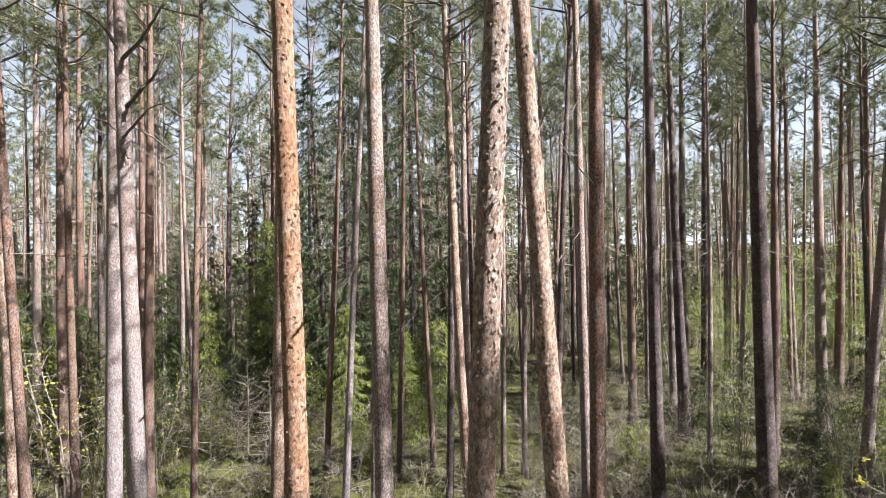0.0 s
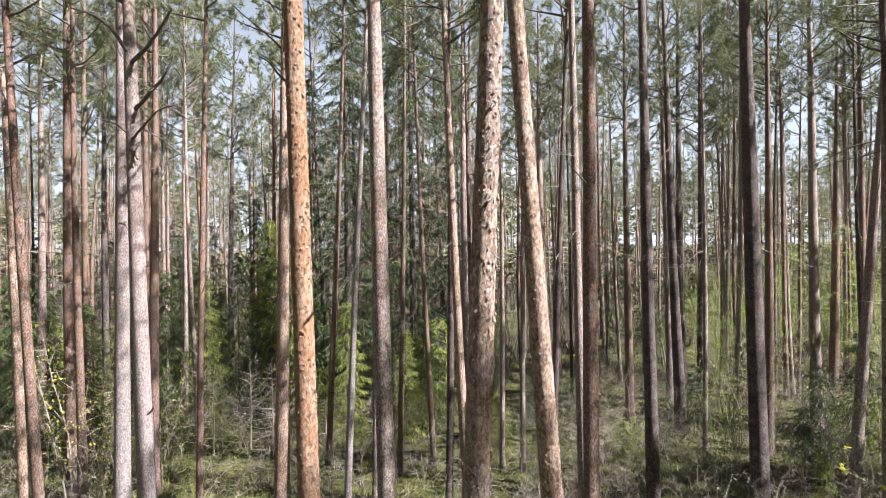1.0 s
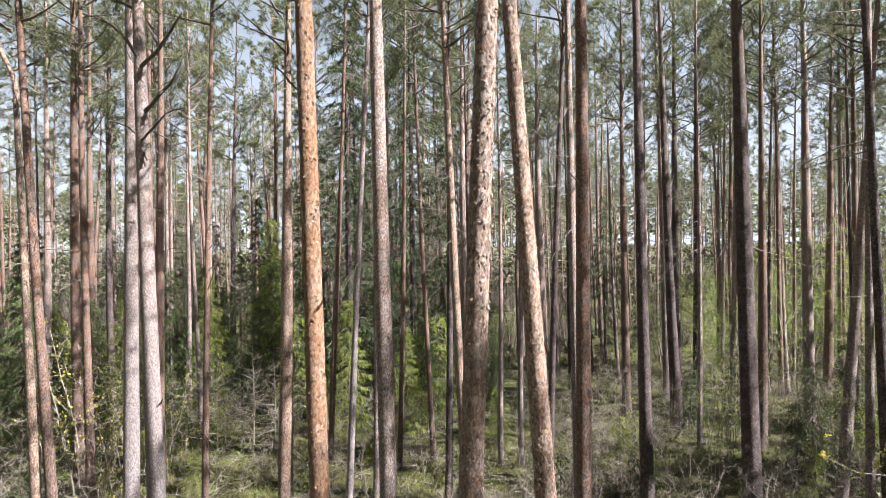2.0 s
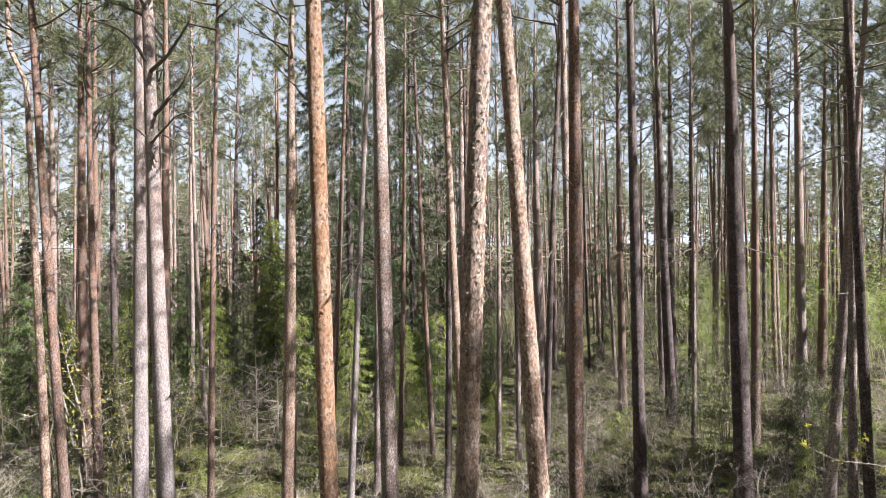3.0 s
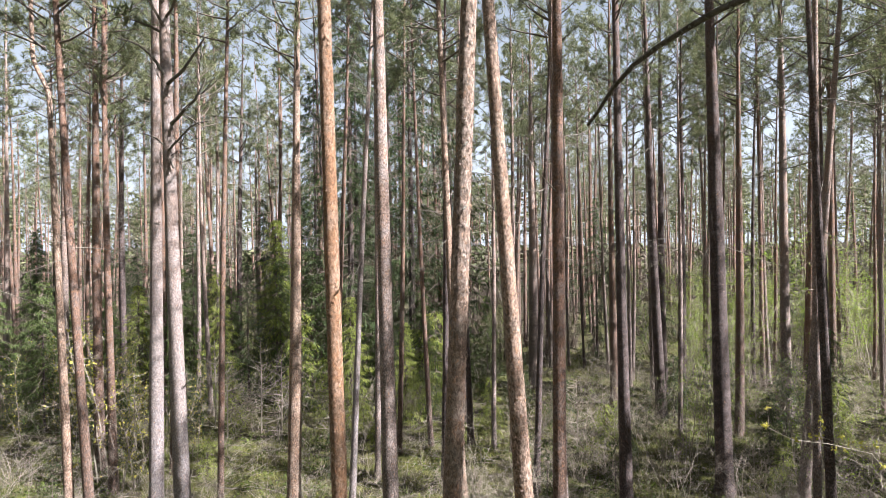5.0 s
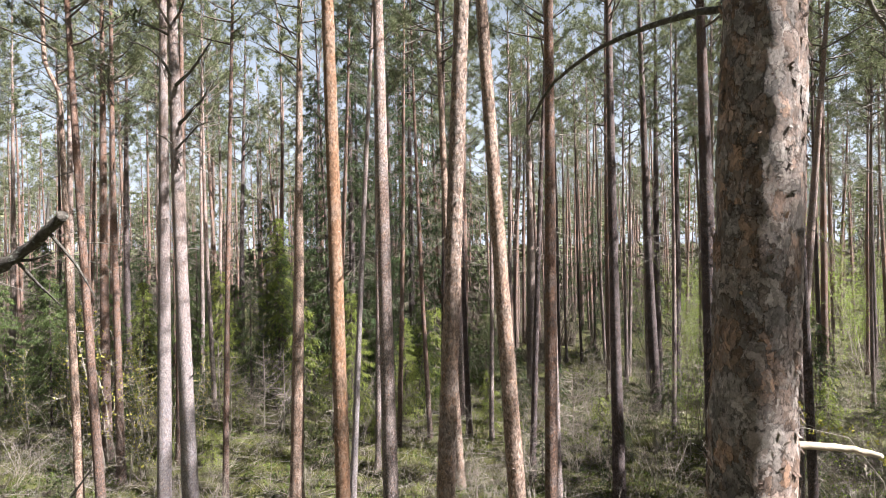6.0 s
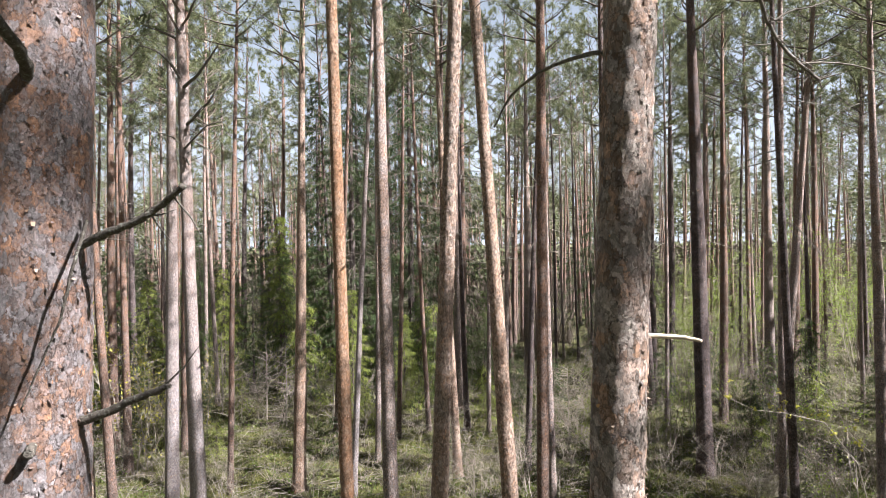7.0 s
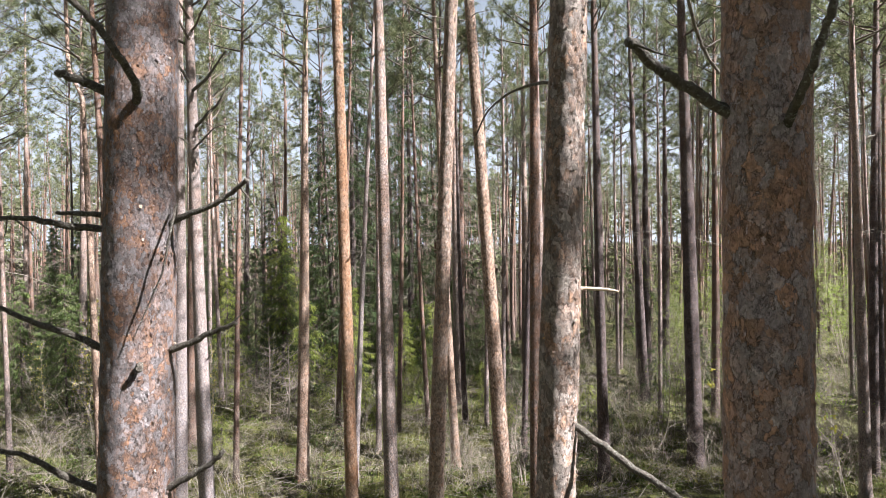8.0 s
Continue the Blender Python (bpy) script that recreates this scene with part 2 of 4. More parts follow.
def ground_material():
    n = Nodes("moss_and_litter")
    pos = n.mapped((1, 1, 1))
    big = n.noise(pos, 0.35, 5.0, 0.6)
    mid = n.noise(pos, 2.2, 5.0, 0.65)
    fine = n.noise(pos, 22.0, 6.0, 0.75)
    # moss and litter, pushed apart in tone to carry sun patches and shade
    moss = n.ramp(fine, (0.3, (0.03, 0.034, 0.009)), (0.55, (0.09, 0.095, 0.024)), (0.75, (0.31, 0.30, 0.085)))
    litter = n.ramp(fine, (0.3, (0.014, 0.010, 0.007)), (0.55, (0.05, 0.038, 0.027)), (0.75, (0.15, 0.118, 0.085)))
    col = n.mix(n.ramp(mid, (0.42, 0.0), (0.57, 1.0)), moss, litter)
    col = n.mix(n.ramp(big, (0.48, 0.0), (0.66, 0.8)), col, moss)
    n.bump(n.math('ADD', n.math('MULTIPLY', fine, 0.5), mid), 1.0, 0.10)
    return n.finish(col, 0.9)


GROUND = ground_material()


# ---- mesh helpers ----


class Builder:
    """Collects vertices and faces, with a material slot for each face."""

    def __init__(self):
        self.v, self.f, self.m, self.count = [], [], [], 0

    def add(self, verts, faces, slot=0):
        base = self.count
        self.v.extend(verts)
        self.count += len(verts)
        self.f.extend(tuple(i + base for i in face) for face in faces)
        self.m.extend([slot] * len(faces))

    def tube(self, path, radii, sides=5, slot=0, cap=True):
        verts, faces = [], []
        last = None
        for k, p in enumerate(path):
            ahead = (path[min(k + 1, len(path) - 1)] - path[max(k - 1, 0)]).normalized()
            side = last if last is not None else (Vector((0, 0, 1)) if abs(ahead.z) < 0.8 else Vector((1, 0, 0)))
            side = (side - ahead * side.dot(ahead)).normalized()
            last = side
            other = ahead.cross(side)
            for s in range(sides):
                a = 2 * math.pi * s / sides
                verts.append(p + (side * math.cos(a) + other * math.sin(a)) * radii[k])
        for k in range(len(path) - 1):
            for s in range(sides):
                t = (s + 1) % sides
                faces.append((k * sides + s, k * sides + t, (k + 1) * sides + t, (k + 1) * sides + s))
        if cap:
            faces.append(tuple(range((len(path) - 1) * sides, len(path) * sides)))
        self.add(verts, faces, slot)

    def blade(self, root, tip, width, flat, slot=0):
        side = (tip - root).cross(flat)
        if side.length < 1e-6:
            side = Vector((1, 0, 0))
        side = side.normalized() * width
        self.add([root - side * 0.5, root + side * 0.5, tip], [(0, 1, 2)], slot)

    def leaf(self, at, way, size, flat, slot=0):
        side = way.cross(flat)
        if side.length < 1e-6:
            side = Vector((1, 0, 0))
        side = side.normalized() * size * 0.36
        mid = at + way * size * 0.45
        self.add([at, mid + side, at + way * size, mid - side], [(0, 1, 2, 3)], slot)

    def mesh(self, name, *materials, smooth=False):
        data = bpy.data.meshes.new(name)
        data.from_pydata([tuple(p) for p in self.v], [], self.f)
        for m in materials:
            data.materials.append(m)
        if len(materials) > 1:
            data.polygons.foreach_set("material_index", self.m)
        if smooth:
            data.polygons.foreach_set("use_smooth", [True] * len(data.polygons))
        data.update()
        return data


def part(name, data, parent, label="", m=None):
    """One mesh object under a thing."""
    ob = new(name, data)
    ob.parent = parent
    if m is not None:
        ob.matrix_basis = m
    return tagged(ob, label)


def unit(r):
    while True:
        v = Vector((r.uniform(-1, 1), r.uniform(-1, 1), r.uniform(-1, 1)))
        if 0.05 < v.length < 1:
            return v.normalized()


def ground_height(x, y):
    h = 0.22 * noise.noise(Vector((x * 0.11, y * 0.11, 0.3))) + 0.09 * noise.noise(Vector((x * 0.45, y * 0.45, 4.1)))
    return h - 0.05


# ---- ground ----
def build_ground():
    def lines(near_from, near_to, step, far):
        inner = list(np.arange(near_from, near_to + 0.01, step))
        grow, out, back, d = 1.28, [], [], step
        p, q = near_to, near_from
        while p < far:
            d *= grow
            p, q = p + d, q - d
            out.append(p)
            back.append(q)
        return back[::-1] + inner + out

    xs, ys = lines(-30, 30, 0.3, 2500), lines(8, 46, 0.3, 2500)
    verts = [(x, y, ground_height(x, y) + 0.2 * noise.noise(Vector((x * 1.3, y * 1.3, 8.0))) + 0.05 * noise.noise(Vector((x * 3.1, y * 3.1, 3.0)))) for y in ys for x in xs]
    w = len(xs)
    faces = [(j * w + i, j * w + i + 1, (j + 1) * w + i + 1, (j + 1) * w + i) for j in range(len(ys) - 1) for i in range(w - 1)]
    data = bpy.data.meshes.new("ground")
    data.from_pydata(verts, [], faces)
    data.polygons.foreach_set("use_smooth", [True] * len(faces))
    data.materials.append(GROUND)
    tagged(new("ground", data), "mossy forest floor with dry grass and needle litter", "ground", kind="structure")


build_ground()


# ---- pine parts that many trees share ----
def tuft(b, at, way, size, r, blades=7, slot=1, wide=0.075):
    """A brush of needles at the end of a shoot."""
    for _ in range(blades):
        out = (way * r.uniform(0.3, 1.0) + unit(r) * 0.85).normalized()
        root = at + unit(r) * size * r.uniform(0.0, 0.4)
        b.blade(root, root + out * size * r.uniform(0.45, 0.8), size * wide, unit(r), slot)


def limb(b, root, turn, rise, length, thick, r, tufts, droop=0.0, bare=False, blades=7, size=0.2, steps=5, sides=4, wide=0.075):
    """A crooked limb with side shoots; needles towards its end."""
    way = Vector((math.cos(turn) * math.cos(rise), math.sin(turn) * math.cos(rise), math.sin(rise)))
    path, p = [root], root
    for k in range(steps):
        way = (way + unit(r) * (0.2 if bare else 0.16) + Vector((0, 0, 0.10 - droop))).normalized()
        p = p + way * length / steps
        path.append(p)
    b.tube(path, [thick * (1 - 0.85 * k / steps) for k in range(steps + 1)], sides, 0, False)
    for k in range(tufts):
        s = r.uniform(0.3 if bare else 0.5, 1.0) * steps
        i = min(int(s), steps - 1)
        at = path[i].lerp(path[i + 1], s - i)
        out = ((path[i + 1] - path[i]).normalized() * 0.6 + unit(r) * 0.9 + Vector((0, 0, 0.25))).normalized()
        reach = length * (r.uniform(0.10, 0.32) if bare else r.uniform(0.08, 0.24))
        end = at + out * reach
        bend = at.lerp(end, 0.5) + unit(r) * reach * 0.12
        b.blade(at, bend, thick * 0.5, unit(r), 0)
        b.blade(bend, end, thick * 0.4, unit(r), 0)
        if not bare:
            tuft(b, end, out, size, r, blades, 1, wide)
            tuft(b, bend, out, size * 0.9, r, blades - 2, 1, wide)
    if not bare:
        tuft(b, path[-1], way, size * 1.1, r, blades + 2, 1, wide)


def pine_crown(seed, tall=8.0, limbs=32, tufts=14, blades=12, size=0.25, wide=0.082):
    r = random.Random(seed)
    b = Builder()
    for k in range(limbs):
        z = tall * (k + r.random()) / limbs
        f = z / tall
        length = r.uniform(1.5, 2.5) * (1 - 0.72 * f ** 1.4) * (0.75 + 0.5 * min(1, f * 4))
        n = max(4, int(tufts * (0.5 + 0.5 * length / 2.2)))
        limb(b, Vector((0, 0, z)), r.uniform(0, 6.283), r.uniform(0.05, 0.5) + 0.5 * f, length, 0.032 * (1.1 - 0.7 * f), r, n, blades=blades, size=size, wide=wide)
    tuft(b, Vector((0, 0, tall + 0.2)), Vector((0, 0, 1)), 0.35, r, 10)
    return b.mesh("pine_crown", LIMB, NEEDLE)


CROWNS = [pine_crown(s) for s in (11, 12, 13, 14, 15)]
MIDDLING = [pine_crown(s, tufts=10, blades=8, size=0.28, wide=0.13) for s in (31, 32, 33)]
COARSE = [pine_crown(s, tufts=8, blades=4, size=0.42, wide=0.13) for s in (21, 22, 23)]


def dead_branch(seed, length, thick, twigs, droop):
    r = random.Random(seed)
    b = Builder()
    limb(b, Vector((0, 0, 0)), 0.0, r.uniform(-0.15, 0.35), length, thick, r, twigs, droop, True)
    return b.mesh("dead_branch", DEAD)


DEADS = [dead_branch(40 + k, 1.0 + 0.19 * k, 0.008 + 0.0009 * k, 18 + 3 * k, 0.09 + 0.025 * (k % 4)) for k in range(8)]
STUBS = [dead_branch(60 + k, 0.18 + 0.08 * k, 0.012, 0, 0.0) for k in range(4)]


def trunk_mesh(height, base, lean, fine, sides, material, seed, bow, lean_y=0.0, kink=None):
    """A tapered trunk with a flared foot, a slight bow and plated bark; fine: (from, to, step) of the closer rings; kink: (from, to, shift) of a crook."""
    r = random.Random(seed)
    zs = list(np.arange(-0.3, 1.2, 0.3)) + list(np.arange(1.2, height, 0.6))
    if fine:
        lo, hi, step = fine
        zs = [z for z in zs if z < lo or z > hi] + list(np.arange(lo, hi, step))
    zs = sorted(zs) + [height]
    rough = 0.05 if not fine else 0.0
    verts, faces = [], []
    phase = r.uniform(0, 6.28)
    off = Vector((r.uniform(0, 50), r.uniform(0, 50), r.uniform(0, 50)))
    for z in zs:
        rad = trunk_radius(base, z, height)
        cx = lean * z + crook(kink, z) + bow * math.sin(z / height * 6.0 + phase)
        cy = lean_y * z + bow * math.cos(z / height * 5.0 + phase)
        for s in range(sides):
            a = 2 * math.pi * s / sides
            c, n = math.cos(a), math.sin(a)
            k = 1.0 + 0.05 * math.sin(2 * a + phase + z * 0.35)
            if fine:
                close = fine[2] < 0.03
                q = Vector((c * rad * 44, n * rad * 44, z * 27)) + off if close else Vector((c * rad * 26, n * rad * 26, z * 9.5)) + off
                layer = math.floor((noise.noise(q) * 0.5 + 0.5) * 6) / 6
                k += ((0.007 if close else 0.0045) * layer + 0.002 * noise.noise(q * 2.3) + 0.005 * noise.noise(q * 0.3)) / rad * min(1.0, rad / 0.06)
            else:
                k += rough * noise.noise(Vector((c * 2.5, n * 2.5, z * 3.0)) + off)
            verts.append((cx + c * rad * k, cy + n * rad * k, z))
    for j in range(len(zs) - 1):
        for s in range(sides):
            t = (s + 1) % sides
            faces.append((j * sides + s, j * sides + t, (j + 1) * sides + t, (j + 1) * sides + s))
    data = bpy.data.meshes.new("trunk")
    data.from_pydata(verts, [], faces)
    data.polygons.foreach_set("use_smooth", [True] * len(faces))
    data.materials.append(material)
    return data


def crook(kink, z):
    if not kink:
        return 0.0
    t = min(1.0, max(0.0, (z - kink[0]) / (kink[1] - kink[0])))
    return kink[2] * t * t * (3 - 2 * t)


def trunk_radius(base, z, height):
    z = max(z, 0.0)
    return base * (1 - 0.86 * (z / height) ** 1.15) + base * 0.35 * math.exp(-z / 0.3)


def flakes(base, lean, height, lo, hi, count, size, seed, material, lean_y=0.0):
    """Curling scales of bark that stand off the trunk."""
    r = random.Random(seed)
    b = Builder()
    for _ in range(count):
        z, a = r.uniform(lo, hi), r.uniform(0, 6.283)
        rad = trunk_radius(base, z, height) * 1.03
        out = Vector((math.cos(a), math.sin(a), 0))
        side = Vector((-math.sin(a), math.cos(a), 0))
        at = Vector((lean * z, lean_y * z, z)) + out * rad
        w, h, lift = size * r.uniform(0.4, 1.0), size * r.uniform(0.4, 1.1), size * r.uniform(0.12, 0.55)
        tip = Vector((0, 0, -h if r.random() < 0.65 else h))
        skew = side * r.uniform(-0.4, 0.4) * w
        p = [at - side * w * 0.5, at + side * w * 0.5, at + side * w * 0.42 + tip + skew + out * lift, at - side * w * 0.35 + tip * 0.8 + skew + out * lift * 0.8]
        q = [v - out * size * 0.08 for v in p]
        b.add(p + q, [(0, 1, 2, 3), (7, 6, 5, 4), (2, 1, 5, 6), (3, 2, 6, 7), (0, 3, 7, 4)], 1 if r.random() < 0.12 else 0)
    return b.mesh("flaking_bark", material, FLAKE)


made_trees = 0


def pine(x, y, lean, dia, at, bark=None, height=None, fine=None, sides=14, crown=0.62, dead=22, low=6.5, scales=0, scale_size=0.03, scale_span=None, bow=0.03, lean_y=0.0, crowns=None, kink=None,
         label="tall Scots pine with bare trunk and high crown"):
    """A pine whose trunk is dia thick at the height at, and leans by lean metres in x for each metre up."""
    global made_trees
    made_trees += 1
    seed = 1000 + made_trees
    r = random.Random(seed)
    height = height or r.uniform(19.0, 23.0)
    bark = bark or r.choice((BARK, BARK, BARK_RED, BARK_GREY))
    base = dia / 2 / trunk_radius(1.0, at, height)
    tree = tagged(new("pine_tree"), label, "tree", "pines of the forest")
    tree.location = (x, y, ground_height(x, y))
    part("trunk", trunk_mesh(height, base, lean, fine, sides, bark, seed, bow, lean_y, kink), tree)
    zc = height * (crown + r.uniform(-0.03, 0.04))
    size = (height - zc) / 8.0
    wide = size * r.uniform(0.9, 1.2) * (0.75 + 1.2 * min(dia, 0.3))
    part("crown", r.choice(crowns or (CROWNS if y > 11.8 else COARSE)), tree, "", Matrix.Translation((lean * zc + crook(kink, zc), lean_y * zc, zc)) @ Matrix.Rotation(r.uniform(0, 6.28), 4, 'Z') @ Matrix.Diagonal((wide, wide, size, 1)))
    for k in range(dead):
        z = r.uniform(low, zc + 0.5)
        mesh = r.choice(DEADS) if r.random() < 0.72 else r.choice(STUBS)
        s = r.uniform(0.7, 1.25)
        m = Matrix.Translation((lean * z + crook(kink, z), lean_y * z, z)) @ Matrix.Rotation(r.uniform(0, 6.28), 4, 'Z') @ Matrix.Rotation(r.uniform(-0.2, 0.35), 4, 'Y') @ Matrix.Diagonal((s, s, s, 1))
        part("dead_branch", mesh, tree, "", m)
    if scales:
        lo, hi = scale_span or (3.0, 12.0)
        tagged(part("flaking_bark", flakes(base, lean, height, lo, hi, scales, scale_size, seed, bark, lean_y), tree, "peeling scales of bark"), kind="stuff")
    return tree


def bough(tree, name, points, thick, label="", sides=8, twigs=0, seed=1, material=None, end=0.35):
    """A single branch of a tree through the given world points, knotty and tapering."""
    r = random.Random(seed)
    b = Builder()
    o = tree.location
    pts = [Vector(p) - o for p in points]
    path = []
    for k in range(len(pts) - 1):
        p0, p1, p2, p3 = pts[max(k - 1, 0)], pts[k], pts[k + 1], pts[min(k + 2, len(pts) - 1)]
        for i in range(6):
            t = i / 6
            path.append(0.5 * ((2 * p1) + (p2 - p0) * t + (2 * p0 - 5 * p1 + 4 * p2 - p3) * t * t + (3 * p1 - p0 - 3 * p2 + p3) * t ** 3))
    path.append(pts[-1])
    n = len(path)
    rad = [thick * (1 - (1 - end) * k / (n - 1)) * (1 + 0.22 * noise.noise(Vector((k * 0.7, seed, 0)))) for k in range(n)]
    path = [p + unit(r) * thick * 0.22 for p in path]
    b.tube(path, rad, sides, 0)
    made = part(name, b.mesh(name, material or BOUGH, smooth=True), tree, label)
    for _ in range(twigs):
        i = r.randrange(n // 3, n - 1)
        out = ((path[i + 1] - path[i]).normalized() * 0.5 + unit(r)).normalized()
        reach = thick * r.uniform(3, 12)
        t = Builder()
        t.tube([path[i], path[i] + out * reach * 0.5 + unit(r) * thick * 0.5, path[i] + out * reach], [thick * 0.25, thick * 0.18, thick * 0.06], 4, 0, False)
        part("twig", t.mesh("twig", material or BOUGH, smooth=True), made)
    return made


# ---- the pines that stand along the glade, from the camera outwards ----
pine_by_path = pine(0.93, -2.61, 0.0047, 0.170, 7.1, BARK_RUSSET, fine=(5.9, 8.9, 0.014), sides=80, dead=0, scales=700, scale_size=0.012, scale_span=(6.2, 8.6), bow=0.0, label="Scots pine, close shaded trunk of red-brown and grey plates")
stub_pine = pine(0.40, -1.65, 0.0422, 0.141, 7.3, BARK_FLAKY, fine=(5.7, 9.1, 0.014), sides=64, dead=0, scales=1700, scale_size=0.0125, scale_span=(5.6, 9.2), bow=0.0, label="Scots pine with grey-brown flaking bark and short dead stubs")
branchy_pine = pine(-1.08, -1.65, 0.0281, 0.242, 7.3, BARK_NEAR, fine=(5.7, 9.1, 0.014), sides=88, dead=0, scales=1500, scale_size=0.012, scale_span=(5.6, 9.2), bow=0.0, label="Scots pine with orange bark and lichened dead branches")
rough_pine = pine(-0.07, 4.18, 0.0468, 0.180, 7.4, BARK_ROUGH, fine=(2.5, 13.0, 0.045), sides=32, dead=3, low=11.0, scales=2000, scale_size=0.026, bow=0.0, lean_y=-0.040, label="leaning Scots pine with rough peeling pinkish-brown bark")
tan_pine = pine(-0.95, 4.28, -0.0146, 0.148, 7.4, BARK_TAN, fine=(2.5, 13.0, 0.045), sides=32, dead=3, low=11.0, scales=1500, scale_size=0.024, bow=0.0, lean_y=-0.010, label="Scots pine with smooth tan-orange flaking trunk")
slanting_pine = pine(1.39, 5.99, -0.0550, 0.207, 7.6, BARK_PINK, fine=(2.0, 13.0, 0.045), sides=32, dead=3, low=11.0, scales=1500, scale_size=0.030, bow=0.0, lean_y=0.030, label="slanting Scots pine with pale tan flaking bark")
red_pine = pine(2.08, 8.52, 0.0088, 0.199, 7.1, BARK_RED, fine=(1.5, 14.0, 0.07), sides=22, dead=2, low=11.0, scales=800, scale_size=0.022, scale_span=(1.0, 13.5), bow=0.01, lean_y=0.010, label="slender Scots pine with dark red-brown bark")
grey_pine = pine(-0.91, 9.40, -0.0128, 0.261, 7.1, BARK, fine=(1.5, 14.0, 0.07), sides=24, dead=3, low=10.0, scales=1000, scale_size=0.024, scale_span=(1.0, 13.5), bow=0.01)
pine(7.83, 9.92, -0.0323, 0.165, 4.7, BARK_GREY, dead=6, low=7.5, sides=18, scales=200, bow=0.01)
pine(7.84, 10.50, 0.0058, 0.155, 4.6, sides=16, bow=0.015)
crooked_pine = pine(-5.83, 11.59, -0.0211, 0.301, 6.9, BARK_PALE, fine=(0.5, 14.0, 0.09), sides=22, dead=6, low=8.0, scales=900, scale_size=0.022, scale_span=(1.0, 13.5), bow=0.01, label="Scots pine with pinkish sunlit bark and crooked branches")
pine(-7.99, 11.75, -0.0502, 0.196, 5.8, BARK_RED, sides=16, bow=0.015)
pine(-7.03, 12.75, 0.0136, 0.272, 6.9, BARK_PALE, fine=(0.5, 14.0, 0.09), sides=20, dead=4, low=9.0, scales=800, scale_size=0.022, scale_span=(1.0, 13.5), bow=0.01, label="Scots pine with pale grey-pink sunlit trunk")
pine(3.13, 13.50, -0.0112, 0.200, 6.8, BARK, sides=16, bow=0.015)
pine(-9.69, 13.63, -0.0278, 0.188, 5.2, BARK_PINK, fine=(10.8, 13.2, 0.1), sides=16, bow=0.015, kink=(11.5, 12.7, -0.38), label="Scots pine with pale trunk and a sharp crook")
pine(-2.50, 14.37, 0.0569, 0.146, 6.8, BARK_PALE, sides=16, bow=0.015)
pine(5.06, 14.56, -0.0090, 0.256, 7.6, BARK_GREY, fine=(0.5, 14.0, 0.1), sides=20, dead=10, low=7.0, scales=400, scale_size=0.03, scale_span=(1.0, 13.5), bow=0.01)
pine(-6.27, 14.94, 0.0302, 0.138, 7.4, BARK_RED, sides=16, bow=0.015)
pine(-4.22, 15.00, 0.0243, 0.263, 7.9, BARK_PINK, sides=16, bow=0.015)
pine(10.50, 15.53, 0.0865, 0.275, 3.3, BARK, dead=5, low=9.0, bow=0.0, sides=18, label="strongly leaning Scots pine with grey-brown trunk")
pine(2.80, 16.00, 0.0435, 0.163, 6.7, BARK_GREY)
pine(-14.06, 16.00, -0.0109, 0.148, 4.2, height=16.5)
pine(0.59, 16.14, -0.0359, 0.209, 8.2, BARK_PINK)
pine(8.51, 16.14, -0.0205, 0.404, 7.4, BARK_GREY, fine=(0.5, 14.0, 0.1), sides=22, dead=10, low=7.0, scales=500, scale_size=0.035, scale_span=(1.0, 13.5), bow=0.01, label="thick Scots pine with dark grey-violet bark")
pine(-10.40, 16.98, -0.0022, 0.205, 6.6, BARK_RED)
pine(0.04, 17.00, 0.0185, 0.173, 5.1, BARK_GREY)
pine(-2.13, 17.63, 0.0114, 0.163, 4.6)
pine(-11.76, 18.76, -0.0005, 0.278, 6.5, BARK_RED)
pine(-9.28, 19.00, 0.0132, 0.264, 6.5, BARK_RED)
pine(-1.58, 20.00, 0.0276, 0.148, 6.5, BARK_RED)
pine(2.57, 20.00, 0.0087, 0.167, 4.6, height=16.5)
pine(-0.46, 20.70, -0.0317, 0.153, 6.4, BARK_RED)
pine(8.95, 20.70, 0.0060, 0.153, 4.5, height=16.5)
pine(1.95, 20.70, 0.0054, 0.153, 4.5, height=16.5)
pine(-4.12, 21.00, 0.0475, 0.175, 6.4, BARK_RED)
pine(1.07, 21.20, -0.0163, 0.210, 3.4, height=16.5)
pine(11.39, 21.20, 0.0117, 0.216, 9.3, BARK_RED)
pine(-14.17, 23.62, 0.0110, 0.263, 7.5)
pine(14.84, 24.00, -0.0079, 0.289, 10.7)
pine(0.84, 24.00, 0.0028, 0.200, 12.9)
pine(9.45, 24.19, -0.0281, 0.365, 5.6)
pine(7.81, 25.65, 0.0017, 0.285, 6.1)
pine(-13.02, 26.00, 0.0167, 0.193, 14.5)
pine(18.13, 26.00, -0.0058, 0.217, 10.9)
pine(-17.71, 26.26, 0.0165, 0.316, 6.1, BARK)
pine(10.53, 26.88, 0.0021, 0.324, 6.1)
pine(11.45, 27.00, 0.0119, 0.225, 11.1)
pine(-12.81, 27.52, 0.0042, 0.204, 4.5)
pine(-5.48, 28.00, -0.0317, 0.156, 8.6)
pine(-15.79, 28.00, 0.0070, 0.208, 11.2)
pine(-13.08, 28.16, 0.0223, 0.183, 4.4)
pine(10.65, 28.49, -0.0174, 0.264, 7.5)
pine(16.53, 29.16, -0.0104, 0.216, 5.9)
pine(4.82, 30.00, 0.0032, 0.222, 14.2)
pine(1.08, 30.00, 0.0219, 0.222, 14.2)
pine(19.29, 30.00, 0.0266, 0.250, 11.4)
pine(-23.72, 30.88, 0.0193, 0.274, 5.6)
pine(-11.56, 32.32, 0.0262, 0.300, 5.8, BARK_GREY)
